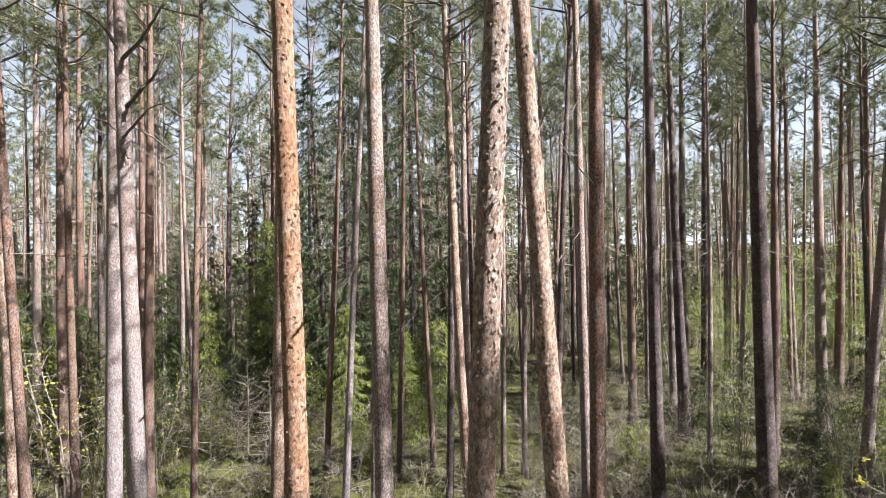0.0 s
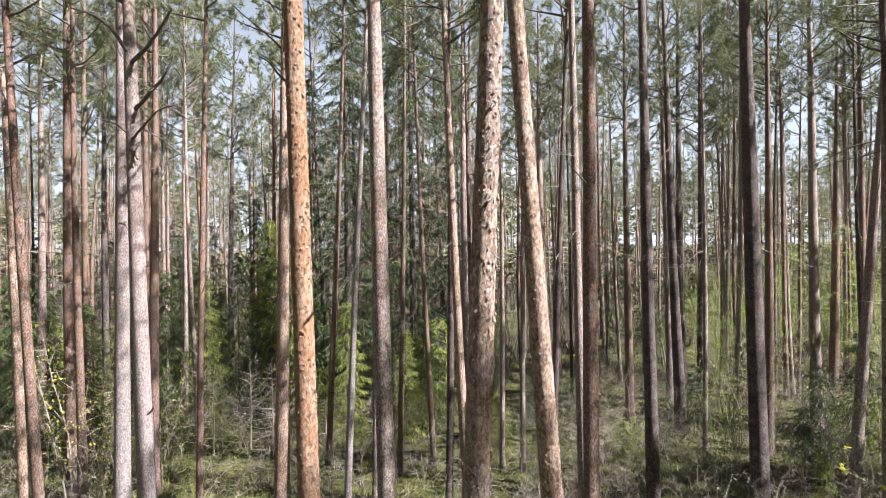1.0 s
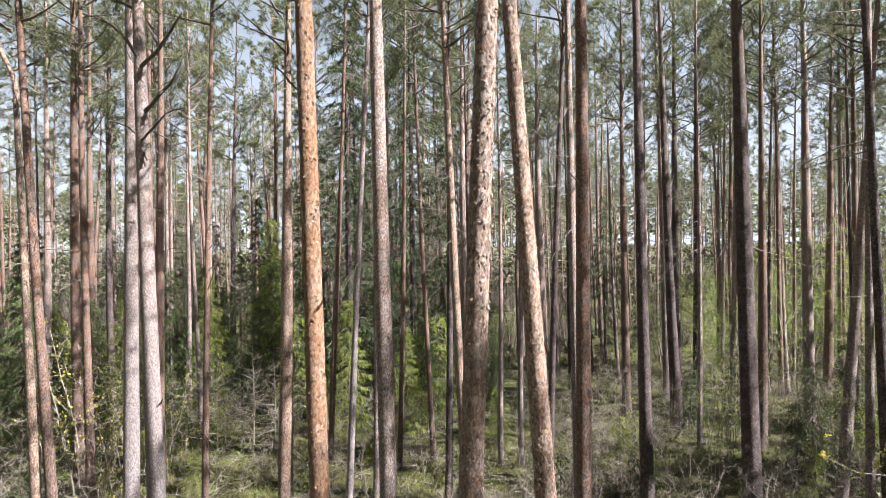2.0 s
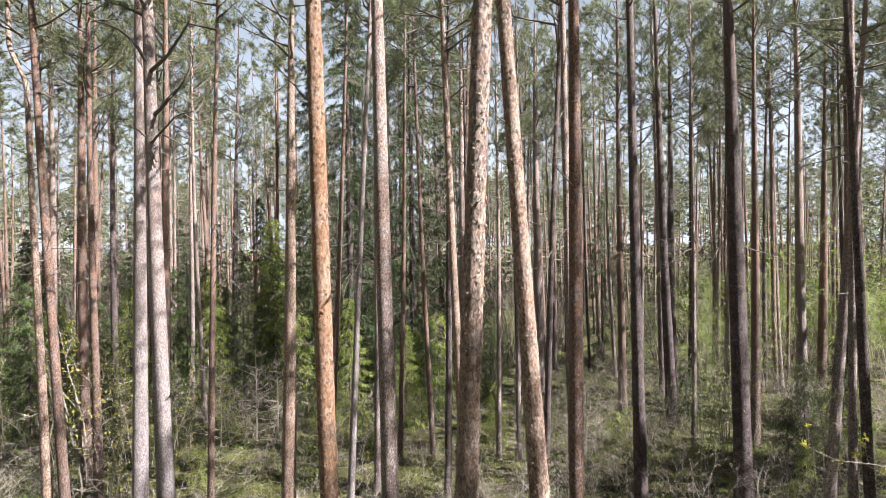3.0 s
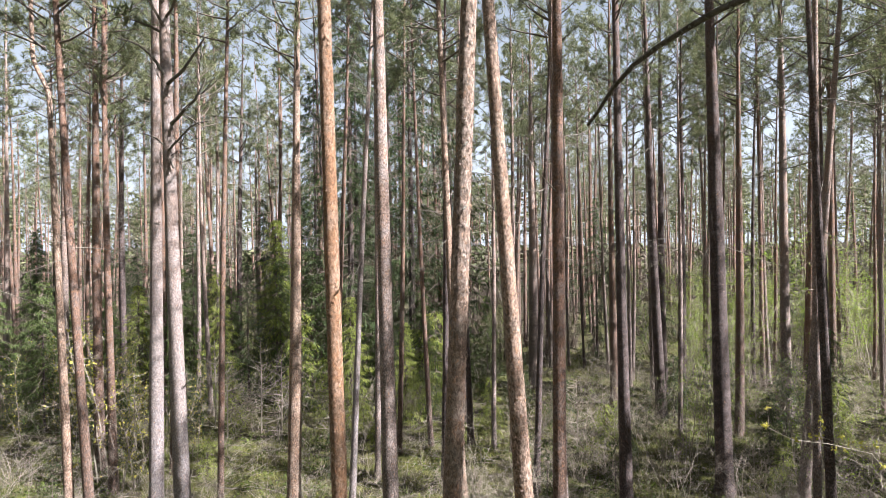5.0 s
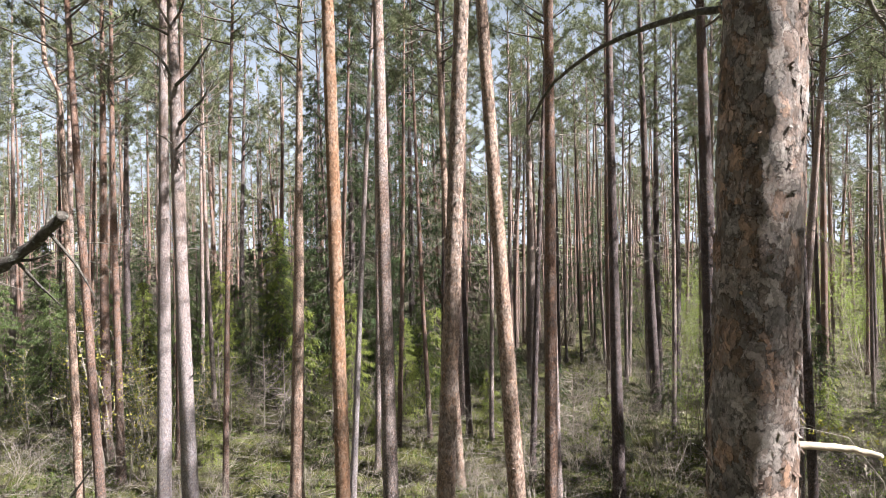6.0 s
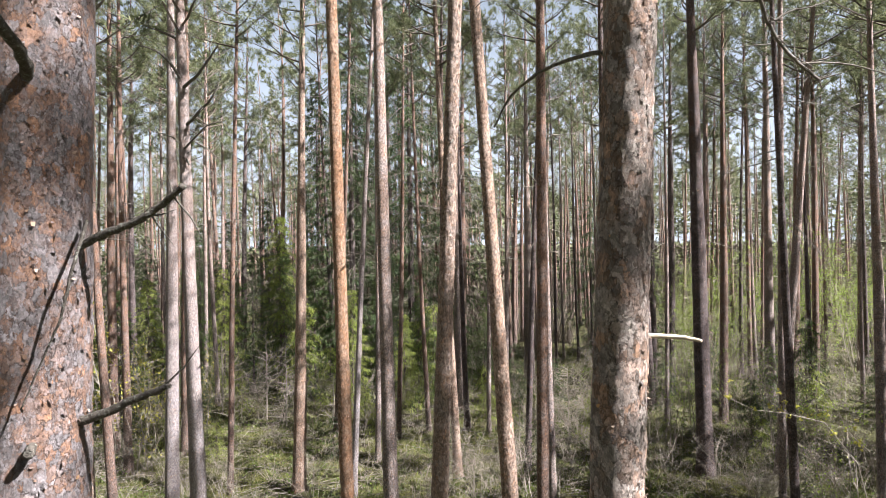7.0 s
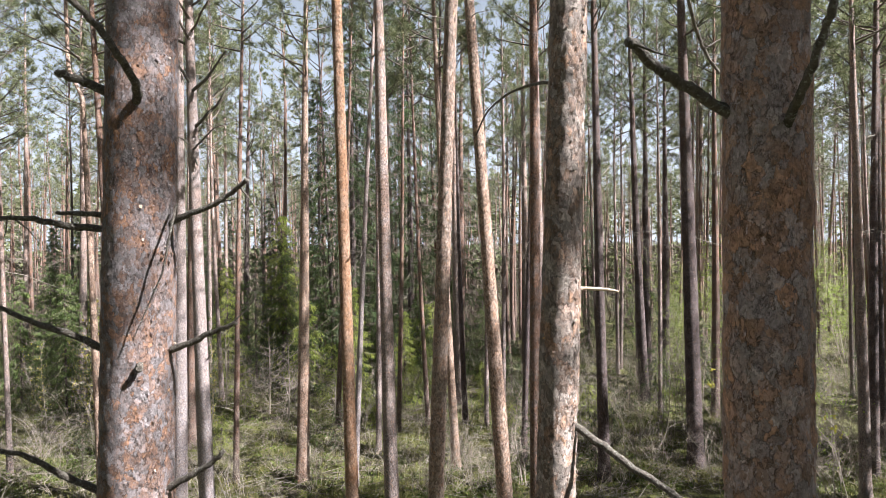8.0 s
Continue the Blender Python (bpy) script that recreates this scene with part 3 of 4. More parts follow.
pine(-12.34, 38.71, 0.0014, 0.215, 5.4, height=16.5)

# ---- branches of the closest pines ----
bough(branchy_pine, "branch", [(-0.85, -1.70, 7.72), (-0.782, -1.85, 7.771), (-0.777, -1.95, 7.827), (-0.821, -2.00, 7.911), (-0.874, -2.05, 7.981), (-0.93, -2.10, 8.06)], 0.016, "dark crooked dead branch", seed=1, end=0.6)
bough(branchy_pine, "stub", [(-0.95, -1.65, 7.78), (-1.043, -1.70, 7.826), (-1.115, -1.75, 7.848)], 0.019, "broken weathered branch stub", seed=2, end=0.75)
bough(branchy_pine, "branch", [(-0.96, -1.65, 7.28), (-1.115, -1.70, 7.299), (-1.205, -1.75, 7.323), (-1.29, -1.80, 7.326), (-1.45, -1.88, 7.35)], 0.015, "lichened dead branch", seed=3, twigs=3)
bough(branchy_pine, "branch", [(-0.96, -1.62, 7.32), (-1.078, -1.60, 7.349), (-1.218, -1.60, 7.354)], 0.014, "short lichened dead branch", seed=4, end=0.5)
bough(branchy_pine, "branch", [(-0.81, -1.65, 7.28), (-0.687, -1.68, 7.331), (-0.595, -1.70, 7.363), (-0.515, -1.72, 7.402), (-0.437, -1.75, 7.453)], 0.013, "lichened dead branch", seed=5, twigs=4, end=0.6)
bough(branchy_pine, "branch", [(-0.95, -1.65, 6.80), (-1.08, -1.70, 6.888), (-1.211, -1.75, 6.954), (-1.296, -1.80, 7.011), (-1.42, -1.88, 7.09)], 0.015, "lichened dead branch", seed=6, twigs=2)
bough(branchy_pine, "branch", [(-0.81, -1.65, 6.81), (-0.664, -1.68, 6.87), (-0.572, -1.70, 6.907), (-0.496, -1.72, 6.935)], 0.014, "dead branch", seed=7, end=0.5, twigs=1)
bough(branchy_pine, "branch", [(-0.97, -1.65, 6.27), (-1.13, -1.70, 6.376), (-1.22, -1.75, 6.463), (-1.304, -1.80, 6.51), (-1.45, -1.88, 6.56)], 0.015, "dead branch", seed=8, twigs=2)
bough(branchy_pine, "branch", [(-0.85, -1.65, 6.27), (-0.703, -1.68, 6.362), (-0.611, -1.70, 6.416), (-0.549, -1.72, 6.471)], 0.015, "dead branch", seed=9, end=0.5, twigs=1)
# thin strand modelled in place of a branch's cast shadow on the trunk
bough(branchy_pine, "twig", [(-0.72, -1.69, 7.37), (-0.714, -1.77, 7.24), (-0.725, -1.80, 7.127), (-0.77, -1.81, 7.014), (-0.822, -1.81, 6.901)], 0.005, "thin dark strand in place of a branch shadow", seed=10)
bough(stub_pine, "branch", [(0.71, -1.65, 7.81), (0.645, -1.45, 7.86), (0.57, -1.20, 7.885), (0.49, -0.97, 7.86), (0.44, -0.80, 7.775)], 0.008, "thin arching branch", seed=11, end=0.45, twigs=2)
bough(stub_pine, "stub", [(0.73, -1.65, 7.04), (0.84, -1.66, 7.036), (0.908, -1.68, 7.026)], 0.008, "pale barkless stub", seed=12, material=PALE, end=0.6)
bough(stub_pine, "branch", [(0.70, -1.65, 6.55), (0.829, -1.75, 6.476), (0.918, -1.85, 6.421), (1.007, -1.92, 6.376), (1.12, -2.02, 6.31)], 0.016, "stout drooping dead branch", seed=13, end=0.6)
bough(stub_pine, "branch", [(0.80, -1.62, 9.15), (1.20, -1.10, 8.96), (1.58, -0.62, 8.66), (1.755, -0.40, 8.41), (1.844, -0.38, 8.25), (1.94, -0.37, 8.15), (2.05, -0.36, 8.06)], 0.013, "drooping dead branch with curled twigs", seed=33, end=0.5, twigs=26, material=DEAD)
bough(stub_pine, "branch", [(1.96, -0.37, 8.14), (2.08, -0.35, 8.15), (2.22, -0.36, 8.13), (2.40, -0.40, 8.06)], 0.006, "thin curled side branch", seed=34, end=0.5, twigs=12, material=DEAD)
bough(stub_pine, "branch", [(1.80, -0.39, 8.33), (1.92, -0.36, 8.40), (2.05, -0.34, 8.43), (2.20, -0.34, 8.50)], 0.005, "thin curled side branch", seed=35, end=0.5, twigs=10, material=DEAD)
bough(pine_by_path, "branch", [(0.93, -2.61, 7.44), (0.851, -2.62, 7.499), (0.776, -2.64, 7.537), (0.71, -2.66, 7.571), (0.668, -2.68, 7.607), (0.642, -2.70, 7.61)], 0.013, "lichened broken branch", seed=14, end=0.8, twigs=2)
bough(pine_by_path, "branch", [(0.97, -2.68, 7.44), (0.951, -2.78, 7.497), (0.954, -2.82, 7.559), (0.958, -2.85, 7.614), (0.954, -2.88, 7.70)], 0.010, "dark upright branch", seed=15, end=0.7, twigs=1)
bough(tan_pine, "branch", [(-1.13, 4.40, 8.83), (-1.244, 4.40, 8.918), (-1.309, 4.35, 9.005), (-1.385, 4.30, 9.05)], 0.012, "short dead branch", seed=16)
bough(crooked_pine, "branch", [(-6.04, 11.59, 10.30), (-5.662, 11.40, 10.578), (-5.245, 11.20, 10.884), (-5.00, 11.10, 11.25)], 0.045, "thick crooked branch", seed=17, twigs=4)
bough(crooked_pine, "branch", [(-6.05, 11.55, 11.40), (-6.272, 11.30, 11.819), (-6.465, 11.10, 12.006), (-6.8, 10.9, 12.1)], 0.04, "thick crooked branch", seed=18, twigs=4)
bough(crooked_pine, "branch", [(-6.05, 11.55, 11.25), (-5.596, 11.30, 11.494), (-5.281, 11.20, 11.818), (-4.978, 11.00, 12.10)], 0.045, "thick crooked branch", seed=19, twigs=4)
bough(crooked_pine, "branch", [(-6.03, 11.55, 9.78), (-6.253, 11.40, 10.028), (-6.556, 11.20, 10.127)], 0.025, "crooked branch", seed=20, twigs=3)
bough(crooked_pine, "branch", [(-6.03, 11.50, 9.75), (-5.70, 11.35, 10.0), (-5.35, 11.2, 10.25), (-4.95, 11.1, 10.33)], 0.028, "crooked branch", seed=21, twigs=4)
bough(red_pine, "branch", [(2.10, 8.50, 8.45), (1.746, 8.30, 8.791), (1.539, 8.20, 9.045), (1.336, 8.10, 9.218)], 0.012, "thin grey dead branch", seed=22, material=DEAD, twigs=3)

bough(slanting_pine, "branch", [(0.90, 6.22, 8.47), (0.822, 6.20, 8.491), (0.719, 6.10, 8.529), (0.625, 6.00, 8.571)], 0.012, "short dead branch", seed=23, twigs=1)
bough(slanting_pine, "branch", [(0.86, 6.22, 9.00), (0.796, 6.20, 9.014), (0.733, 6.15, 9.043), (0.682, 6.10, 9.066)], 0.014, "dead branch stub", seed=24)
bough(slanting_pine, "branch", [(0.93, 6.22, 7.95), (0.866, 6.20, 7.968), (0.74, 6.10, 8.054), (0.617, 6.00, 8.099)], 0.012, "short dead branch", seed=25, twigs=1)
bough(grey_pine, "branch", [(-1.04, 9.40, 10.20), (-1.136, 9.40, 10.26), (-1.182, 9.30, 10.379), (-1.262, 9.20, 10.453)], 0.016, "short dead branch", seed=26, twigs=1)
bough(grey_pine, "branch", [(-1.01, 9.40, 7.46), (-1.069, 9.40, 7.429), (-1.153, 9.30, 7.346), (-1.20, 9.20, 7.41)], 0.012, "short dead branch", seed=27)
bough(rough_pine, "stub", [(0.35, 3.78, 8.52), (0.348, 3.66, 8.502), (0.322, 3.61, 8.463)], 0.013, "dark broken stub", seed=28, end=0.7)
bough(rough_pine, "stub", [(0.32, 3.85, 7.90), (0.333, 3.75, 7.895), (0.30, 3.69, 7.86)], 0.012, "dark broken stub", seed=29, end=0.7)
bough(branchy_pine, "stub", [(-0.87, -1.66, 6.80), (-0.835, -1.75, 6.796), (-0.81, -1.80, 6.789)], 0.014, "lichened broken stub", seed=30, end=0.8)
bough(crooked_pine, "stub", [(-6.02, 11.55, 9.55), (-5.929, 11.45, 9.481), (-5.86, 11.38, 9.36)], 0.028, "short broken stub", seed=31, end=0.8)
bough(crooked_pine, "stub", [(-5.84, 11.55, 4.42), (-5.734, 11.50, 4.468), (-5.637, 11.40, 4.584)], 0.02, "short curved stub", seed=32, end=0.6)


# ---- spruces ----
def spruce_meshes(seed, height, spread, whorls, arms, shoots, blades, material, first=0.06, fine=1.0):
    r = random.Random(seed)
    t = Builder()
    t.tube([Vector((0, 0, -0.2)), Vector((0, 0, height * 0.4)), Vector((0, 0, height * 0.8)), Vector((0, 0, height))],
           [height * 0.0085, height * 0.006, height * 0.0025, 0.01], 10)
    b = Builder()
    for w in range(whorls):
        f = first + (1 - first) * (w + r.uniform(-0.5, 0.5)) / whorls
        for a in range(arms):
            z = height * min(0.99, max(0.02, f + r.uniform(-1.1, 1.1) / whorls))
            turn = 6.283 * (a + r.uniform(-0.35, 0.35)) / arms + w * 0.9
            length = spread * (1 - f) ** 0.75 * r.uniform(0.65, 1.1) + 0.15
            out = Vector((math.cos(turn), math.sin(turn), 0))
            sag = length * r.uniform(0.2, 0.55)
            path = [Vector((0, 0, z)), Vector((0, 0, z)) + out * length * 0.35 - Vector((0, 0, sag * 0.35)),
                    Vector((0, 0, z)) + out * length * 0.7 - Vector((0, 0, sag * 0.85)), Vector((0, 0, z)) + out * length - Vector((0, 0, sag * 0.9))]
            b.tube(path, [0.018, 0.013, 0.008, 0.003], 3, 0, False)
            side = Vector((-out.y, out.x, 0))
            for s in range(shoots):
                u = r.uniform(0.18, 1.0) * 3
                i = min(int(u), 2)
                at = path[i].lerp(path[i + 1], u - i)
                hang = (side * r.choice((-1, 1)) * r.uniform(0.2, 1) + out * r.uniform(0.1, 0.7) - Vector((0, 0, r.uniform(0.2, 1.6)))).normalized()
                reach = r.uniform(0.22, 0.5) * (0.55 + 0.45 * (1 - f))
                for k in range(blades):
                    g = at + hang * reach * k / blades
                    n = (hang * 0.9 + unit(r) * 0.55).normalized()
                    b.blade(g, g + n * reach * 0.6 * fine, (0.035 + 0.02 * min(1, spread - 0.5)) * fine, unit(r), 1)
    return t.mesh("trunk", BARK_GREY), b.mesh("needled_branches", LIMB, material)


SPRUCES = [spruce_meshes(71, 18.0, 3.0, 44, 6, 24, 5, SPRUCE, fine=0.62), spruce_meshes(72, 15.0, 2.7, 38, 6, 17, 5, SPRUCE, fine=0.68)]
MIDDLE = spruce_meshes(76, 8.0, 1.9, 28, 6, 14, 6, MIDGREEN, fine=0.66)
LIGHT = spruce_meshes(77, 8.0, 1.9, 28, 6, 14, 7, FRESH, fine=0.55)
THIN = spruce_meshes(86, 3.4, 0.9, 10, 4, 5, 3, SPRUCE, 0.03)
YOUNG = [spruce_meshes(81, 3.2, 0.85, 14, 5, 8, 7, FRESH, 0.03, 0.55), spruce_meshes(82, 2.2, 0.75, 10, 5, 8, 7, FRESH, 0.03, 0.55)]


def spruce(x, y, meshes, size, turn, label, name="spruce_tree", group="spruces"):
    tree = tagged(new(name), label, "tree", group)
    tree.matrix_basis = pose(x, y, ground_height(x, y), 0, 0, turn) @ Matrix.Diagonal((size, size, size, 1))
    part("trunk", meshes[0], tree)
    part("crown", meshes[1], tree)
    return tree


DARK = "dark green Norway spruce with drooping needled branches"
for sx, sy, sk, ss, turn in ((-4.3, 27.0, 0, 1.2, 10), (-1.5, 29.0, 0, 1.28, 80), (-6.9, 31.5, 1, 1.15, 140), (-3.0, 33.5, 0, 1.3, 200), (0.6, 34.0, 1, 1.35, 33), (-5.2, 35.5, 0, 1.2, 300),
                             (-10.2, 33.0, 1, 0.7, 60), (-13.0, 34.0, 1, 0.62, 170), (-8.5, 36.0, 1, 0.75, 250), (-17.5, 33.0, 1, 0.55, 290), (10.2, 38.0, 1, 0.72, 20), (-24.0, 34.0, 1, 0.6, 100),
                             (-15.2, 36.0, 1, 0.66, 15), (-20.5, 37.0, 1, 0.6, 215),
                             (-9.6, 28.0, 1, 0.5, 45), (-12.6, 28.8, 1, 0.56, 95), (-16.2, 26.8, 1, 0.52, 185), (-19.2, 28.6, 1, 0.58, 5), (-14.2, 31.6, 1, 0.62, 275), (-22.0, 31.0, 1, 0.6, 325)):
    spruce(sx, sy, SPRUCES[sk], ss, turn, DARK)
for sx, sy, ss, turn in ((-4.6, 27.2, 0.75, 40), (-6.3, 27.4, 0.95, 120), (-2.9, 26.6, 0.8, 200), (-0.9, 25.4, 0.7, 290), (-8.4, 29.5, 0.9, 10), (-10.6, 28.6, 0.7, 75), (-12.4, 30.5, 0.85, 160), (0.8, 28.6, 0.7, 250),
                         (-15.2, 29.0, 0.6, 330), (-18.4, 27.5, 0.75, 20), (-21.0, 29.0, 0.85, 110), (2.6, 33.0, 0.6, 190), (-9.2, 32.0, 1.0, 280), (-23.5, 27.0, 0.7, 55), (-13.5, 22.5, 0.72, 130), (-16.8, 23.5, 0.8, 240), (-19.5, 24.5, 0.78, 310), (-11.8, 25.4, 0.85, 30)):
    spruce(sx, sy, MIDDLE, ss, turn, "half-grown green spruce with drooping branches", "half_grown_spruce", "half-grown spruces")
for sx, sy, ss, turn in ((-8.6, 29.6, 1.15, 65), (-10.9, 27.5, 0.8, 210), (-3.9, 24.0, 0.7, 150), (-14.0, 26.0, 0.75, 300), (-1.6, 24.2, 0.55, 20)):
    spruce(sx, sy, LIGHT, ss, turn, "half-grown spruce with light yellow-green shoots", "half_grown_spruce", "half-grown spruces")
r_bush = random.Random(44)
for k in range(26):
    sy = r_bush.uniform(14.5, 27)
    sx = r_bush.uniform(0.1, 0.78) * (sy + 3) if k % 4 else -r_bush.uniform(0.15, 0.7) * (sy + 3)
    spruce(sx, sy, YOUNG[k % 2] if k % 3 == 0 else THIN, r_bush.uniform(0.25, 0.6), r_bush.uniform(0, 360), "knee-high young spruce among the undergrowth", "young_spruce", "young spruces")
SHADY = spruce_meshes(83, 3.2, 1.0, 14, 5, 9, 7, SPRUCE, 0.03, 0.5)
for sx, sy, ss in ((15.5, 22.5, 1.3), (13.1, 21.0, 1.0), (11.7, 19.6, 0.7), (7.2, 21.6, 0.7), (4.9, 23.0, 0.8), (9.8, 23.6, 0.9), (17.2, 20.6, 1.0), (6.3, 18.2, 0.45), (3.4, 24.8, 0.9), (12.6, 25.5, 1.2), (-10.4, 22.6, 0.9), (-12.2, 20.8, 0.7)):
    spruce(sx, sy, SHADY, ss, sx * 61 % 360, "small dark young spruce on the forest floor", "young_spruce", "young spruces")
for sx, sy, sk, ss in ((5.75, 19.4, 1, 0.9), (1.97, 22.4, 0, 0.75), (-8.9, 23.6, 0, 0.7), (-1.0, 25.2, 0, 1.3), (-5.0, 24.5, 0, 0.95), (6.6, 20.6, 1, 0.8),
                       (-3.2, 22.4, 1, 0.7), (14.3, 19.8, 1, 1.1), (-15.5, 25.5, 0, 1.2), (-18.5, 28.0, 0, 1.6), (-20.5, 30.5, 0, 2.0), (-0.3, 26.5, 0, 1.5), (-6.5, 26.0, 0, 1.6), (10.5, 25.0, 1, 0.9), (-2.5, 20.5, 1, 0.6)):
    spruce(sx, sy, YOUNG[sk], ss, sx * 77 % 360, "bushy light green young spruce on the forest floor", "young_spruce", "young spruces")


# ---- undergrowth ----
def shrub_meshes(seed, height, stems, twigs, leaves, leaf_size, material, spread=0.35, thick=0.012, arch=0.0):
    """A thin-stemmed sapling or shrub; leaves: leaves for each twig."""
    r = random.Random(seed)
    s, l = Builder(), Builder()
    for k in range(stems):
        way = Vector((r.uniform(-1, 1) * spread, r.uniform(-1, 1) * spread, 1)).normalized()
        p = Vector((r.uniform(-0.12, 0.12), r.uniform(-0.12, 0.12), -0.05))
        tall = height * r.uniform(0.65, 1.05)
        path = [p]
        for i in range(7):
            way = (way + unit(r) * (0.14 + 0.4 * arch) - Vector((0, 0, arch * i * 0.25))).normalized()
            p = p + way * tall / 7
            path.append(p)
        s.tube(path, [thick * (1 - 0.12 * i) for i in range(8)], 3, 0, False)
        for j in range(twigs):
            u = r.uniform(0.22, 1.0) * 7
            i = min(int(u), 6)
            at = path[i].lerp(path[i + 1], u - i)
            out = (unit(r) * 0.9 + Vector((0, 0, 0.45))).normalized()
            reach = tall * r.uniform(0.08, 0.24) * (1 + 2 * arch)
            mid = at + out * reach * 0.5 + unit(r) * reach * 0.08
            end = mid + (out + unit(r) * 0.35).normalized() * reach * 0.5
            s.blade(at, mid + (mid - at) * 0.5, thick * 0.85, unit(r))
            s.blade(mid, end, thick * 0.6, unit(r))
            for q in range(2):
                tw = mid.lerp(end, r.random())
                s.blade(tw, tw + (out + unit(r) * 0.8).normalized() * reach * 0.4, thick * 0.5, unit(r))
            for q in range(leaves):
                g = at.lerp(mid, r.random()) if r.random() < 0.4 else mid.lerp(end, r.random())
                w = unit(r)
                g = g + unit(r) * 0.05
                l.leaf(g, w, leaf_size * r.uniform(0.6, 1.2), unit(r))
    return s.mesh("stems", TWIG), (l.mesh("leaves", material) if leaves else None)


BARE = [shrub_meshes(101 + k, 1.3 + 0.45 * k, 4 + k % 3, 20, 0, 0, None, 0.6, 0.008, 0.3) for k in range(5)]
LEAFY = [shrub_meshes(121 + k, 5.2 + 1.2 * k, 2, 46, 15, 0.062, LEAF, 0.10, 0.022) for k in range(3)]
SPARSE = [shrub_meshes(131 + k, 3.6 + 0.7 * k, 2, 26, 4, 0.06, BUD if k == 0 else LEAF, 0.16, 0.016) for k in range(3)]


def shrub(name, x, y, meshes, size, turn, label, category, group):
    thing = tagged(new(name), label, category, group)
    thing.matrix_basis = pose(x, y, ground_height(x, y), 0, 0, turn) @ Matrix.Diagonal((size, size, size, 1))
    part("stem", meshes[0], thing)
    if meshes[1]:
        part("foliage", meshes[1], thing)
    return thing


def dead_sapling(x, y, tall, seed):
    """A small leafless tree with level whorled branches."""
    r = random.Random(seed)
    thing = tagged(new("dead_sapling"), "leafless grey dead sapling with level twigs", "sapling", "dead saplings")
    thing.location = (x, y, ground_height(x, y))
    t, b = Builder(), Builder()
    t.tube([Vector((0, 0, -0.1)), Vector((0.03, 0, tall * 0.5)), Vector((0, 0.02, tall))], [0.035, 0.022, 0.006], 6)
    for k in range(34):
        z = tall * r.uniform(0.08, 0.98)
        limb(b, Vector((0.02, 0, z)), r.uniform(0, 6.28), r.uniform(0.0, 0.45), 0.35 + 1.3 * (1 - z / tall) ** 0.6 * r.uniform(0.6, 1.2), 0.014, r, 9, 0.03, True)
    part("stem", t.mesh("stem", TWIG), thing)
    part("twigwork", b.mesh("twigwork", TWIG), thing)


dead_sapling(-7.5, 23.0, 4.0, 5)
dead_sapling(-8.7, 22.4, 2.8, 6)
dead_sapling(-6.5, 22.4, 3.3, 7)
dead_sapling(-9.7, 23.8, 3.7, 10)
dead_sapling(5.0, 20.5, 2.6, 8)
dead_sapling(-4.4, 21.8, 2.2, 9)

r_low = random.Random(21)
brush_spots = []
for k in range(400):
    d = 13.2 + 28 * r_low.random() ** 1.25
    sx = r_low.uniform(-0.75, 0.82) * (d + 3) if k % 6 else r_low.uniform(0.15, 0.82) * (d + 3)
    brush_spots.append((d, sx, k % 5, r_low.uniform(0.6, 1.35) * (0.8 if sx < -5 and d < 20 else 1.0), r_low.uniform(0, 360)))
brush_spots.sort()
for d, sx, k, size, turn in brush_spots[:170]:
    shrub("bare_shrub", sx, d, BARE[k], size, turn, "leafless grey-brown twiggy shrub on the forest floor", "shrub", "bare shrubs")
for k in range(34):
    d = r_low.uniform(26, 48)
    sx = r_low.uniform(0.38, 0.80) * d
    shrub("birch_sapling", sx, d, LEAFY[k % 3], r_low.uniform(0.75, 1.25), r_low.uniform(0, 360), "young birch with fresh bright green leaves", "sapling", "green saplings")
for sx, sy, size in ((16.6, 34.0, 1.25), (18.4, 35.5, 1.2), (23.0, 34.5, 1.4), (24.6, 36.0, 1.5), (21.5, 33.5, 1.2), (13.2, 36.0, 1.1)):
    shrub("birch_sapling", sx, sy, LEAFY[1], size, sx * 37 % 360, "young birch with fresh bright green leaves", "sapling", "green saplings")
for k in range(16):
    d = r_low.uniform(18, 34)
    sx = r_low.uniform(0.42, 0.80) * d
    shrub("leafy_sapling", sx, d, SPARSE[1 + k % 2], r_low.uniform(0.7, 1.2), r_low.uniform(0, 360), "thin sapling with sparse new green leaves", "sapling", "sparse saplings")
for k in range(12):
    d = r_low.uniform(17, 26)
    sx = -r_low.uniform(0.45, 0.80) * d
    shrub("leafy_sapling", sx, d, SPARSE[0], r_low.uniform(0.9, 1.4), r_low.uniform(0, 360), "thin sapling with sparse yellow-green buds", "sapling", "sparse saplings")
for k in range(26):
    d = r_low.uniform(30, 50)
    sx = r_low.uniform(-0.8, 0.3) * d
    shrub("leafy_sapling", sx, d, SPARSE[1 + k % 2], r_low.uniform(0.8, 1.3), r_low.uniform(0, 360), "thin sapling with sparse new green leaves", "sapling", "sparse saplings")


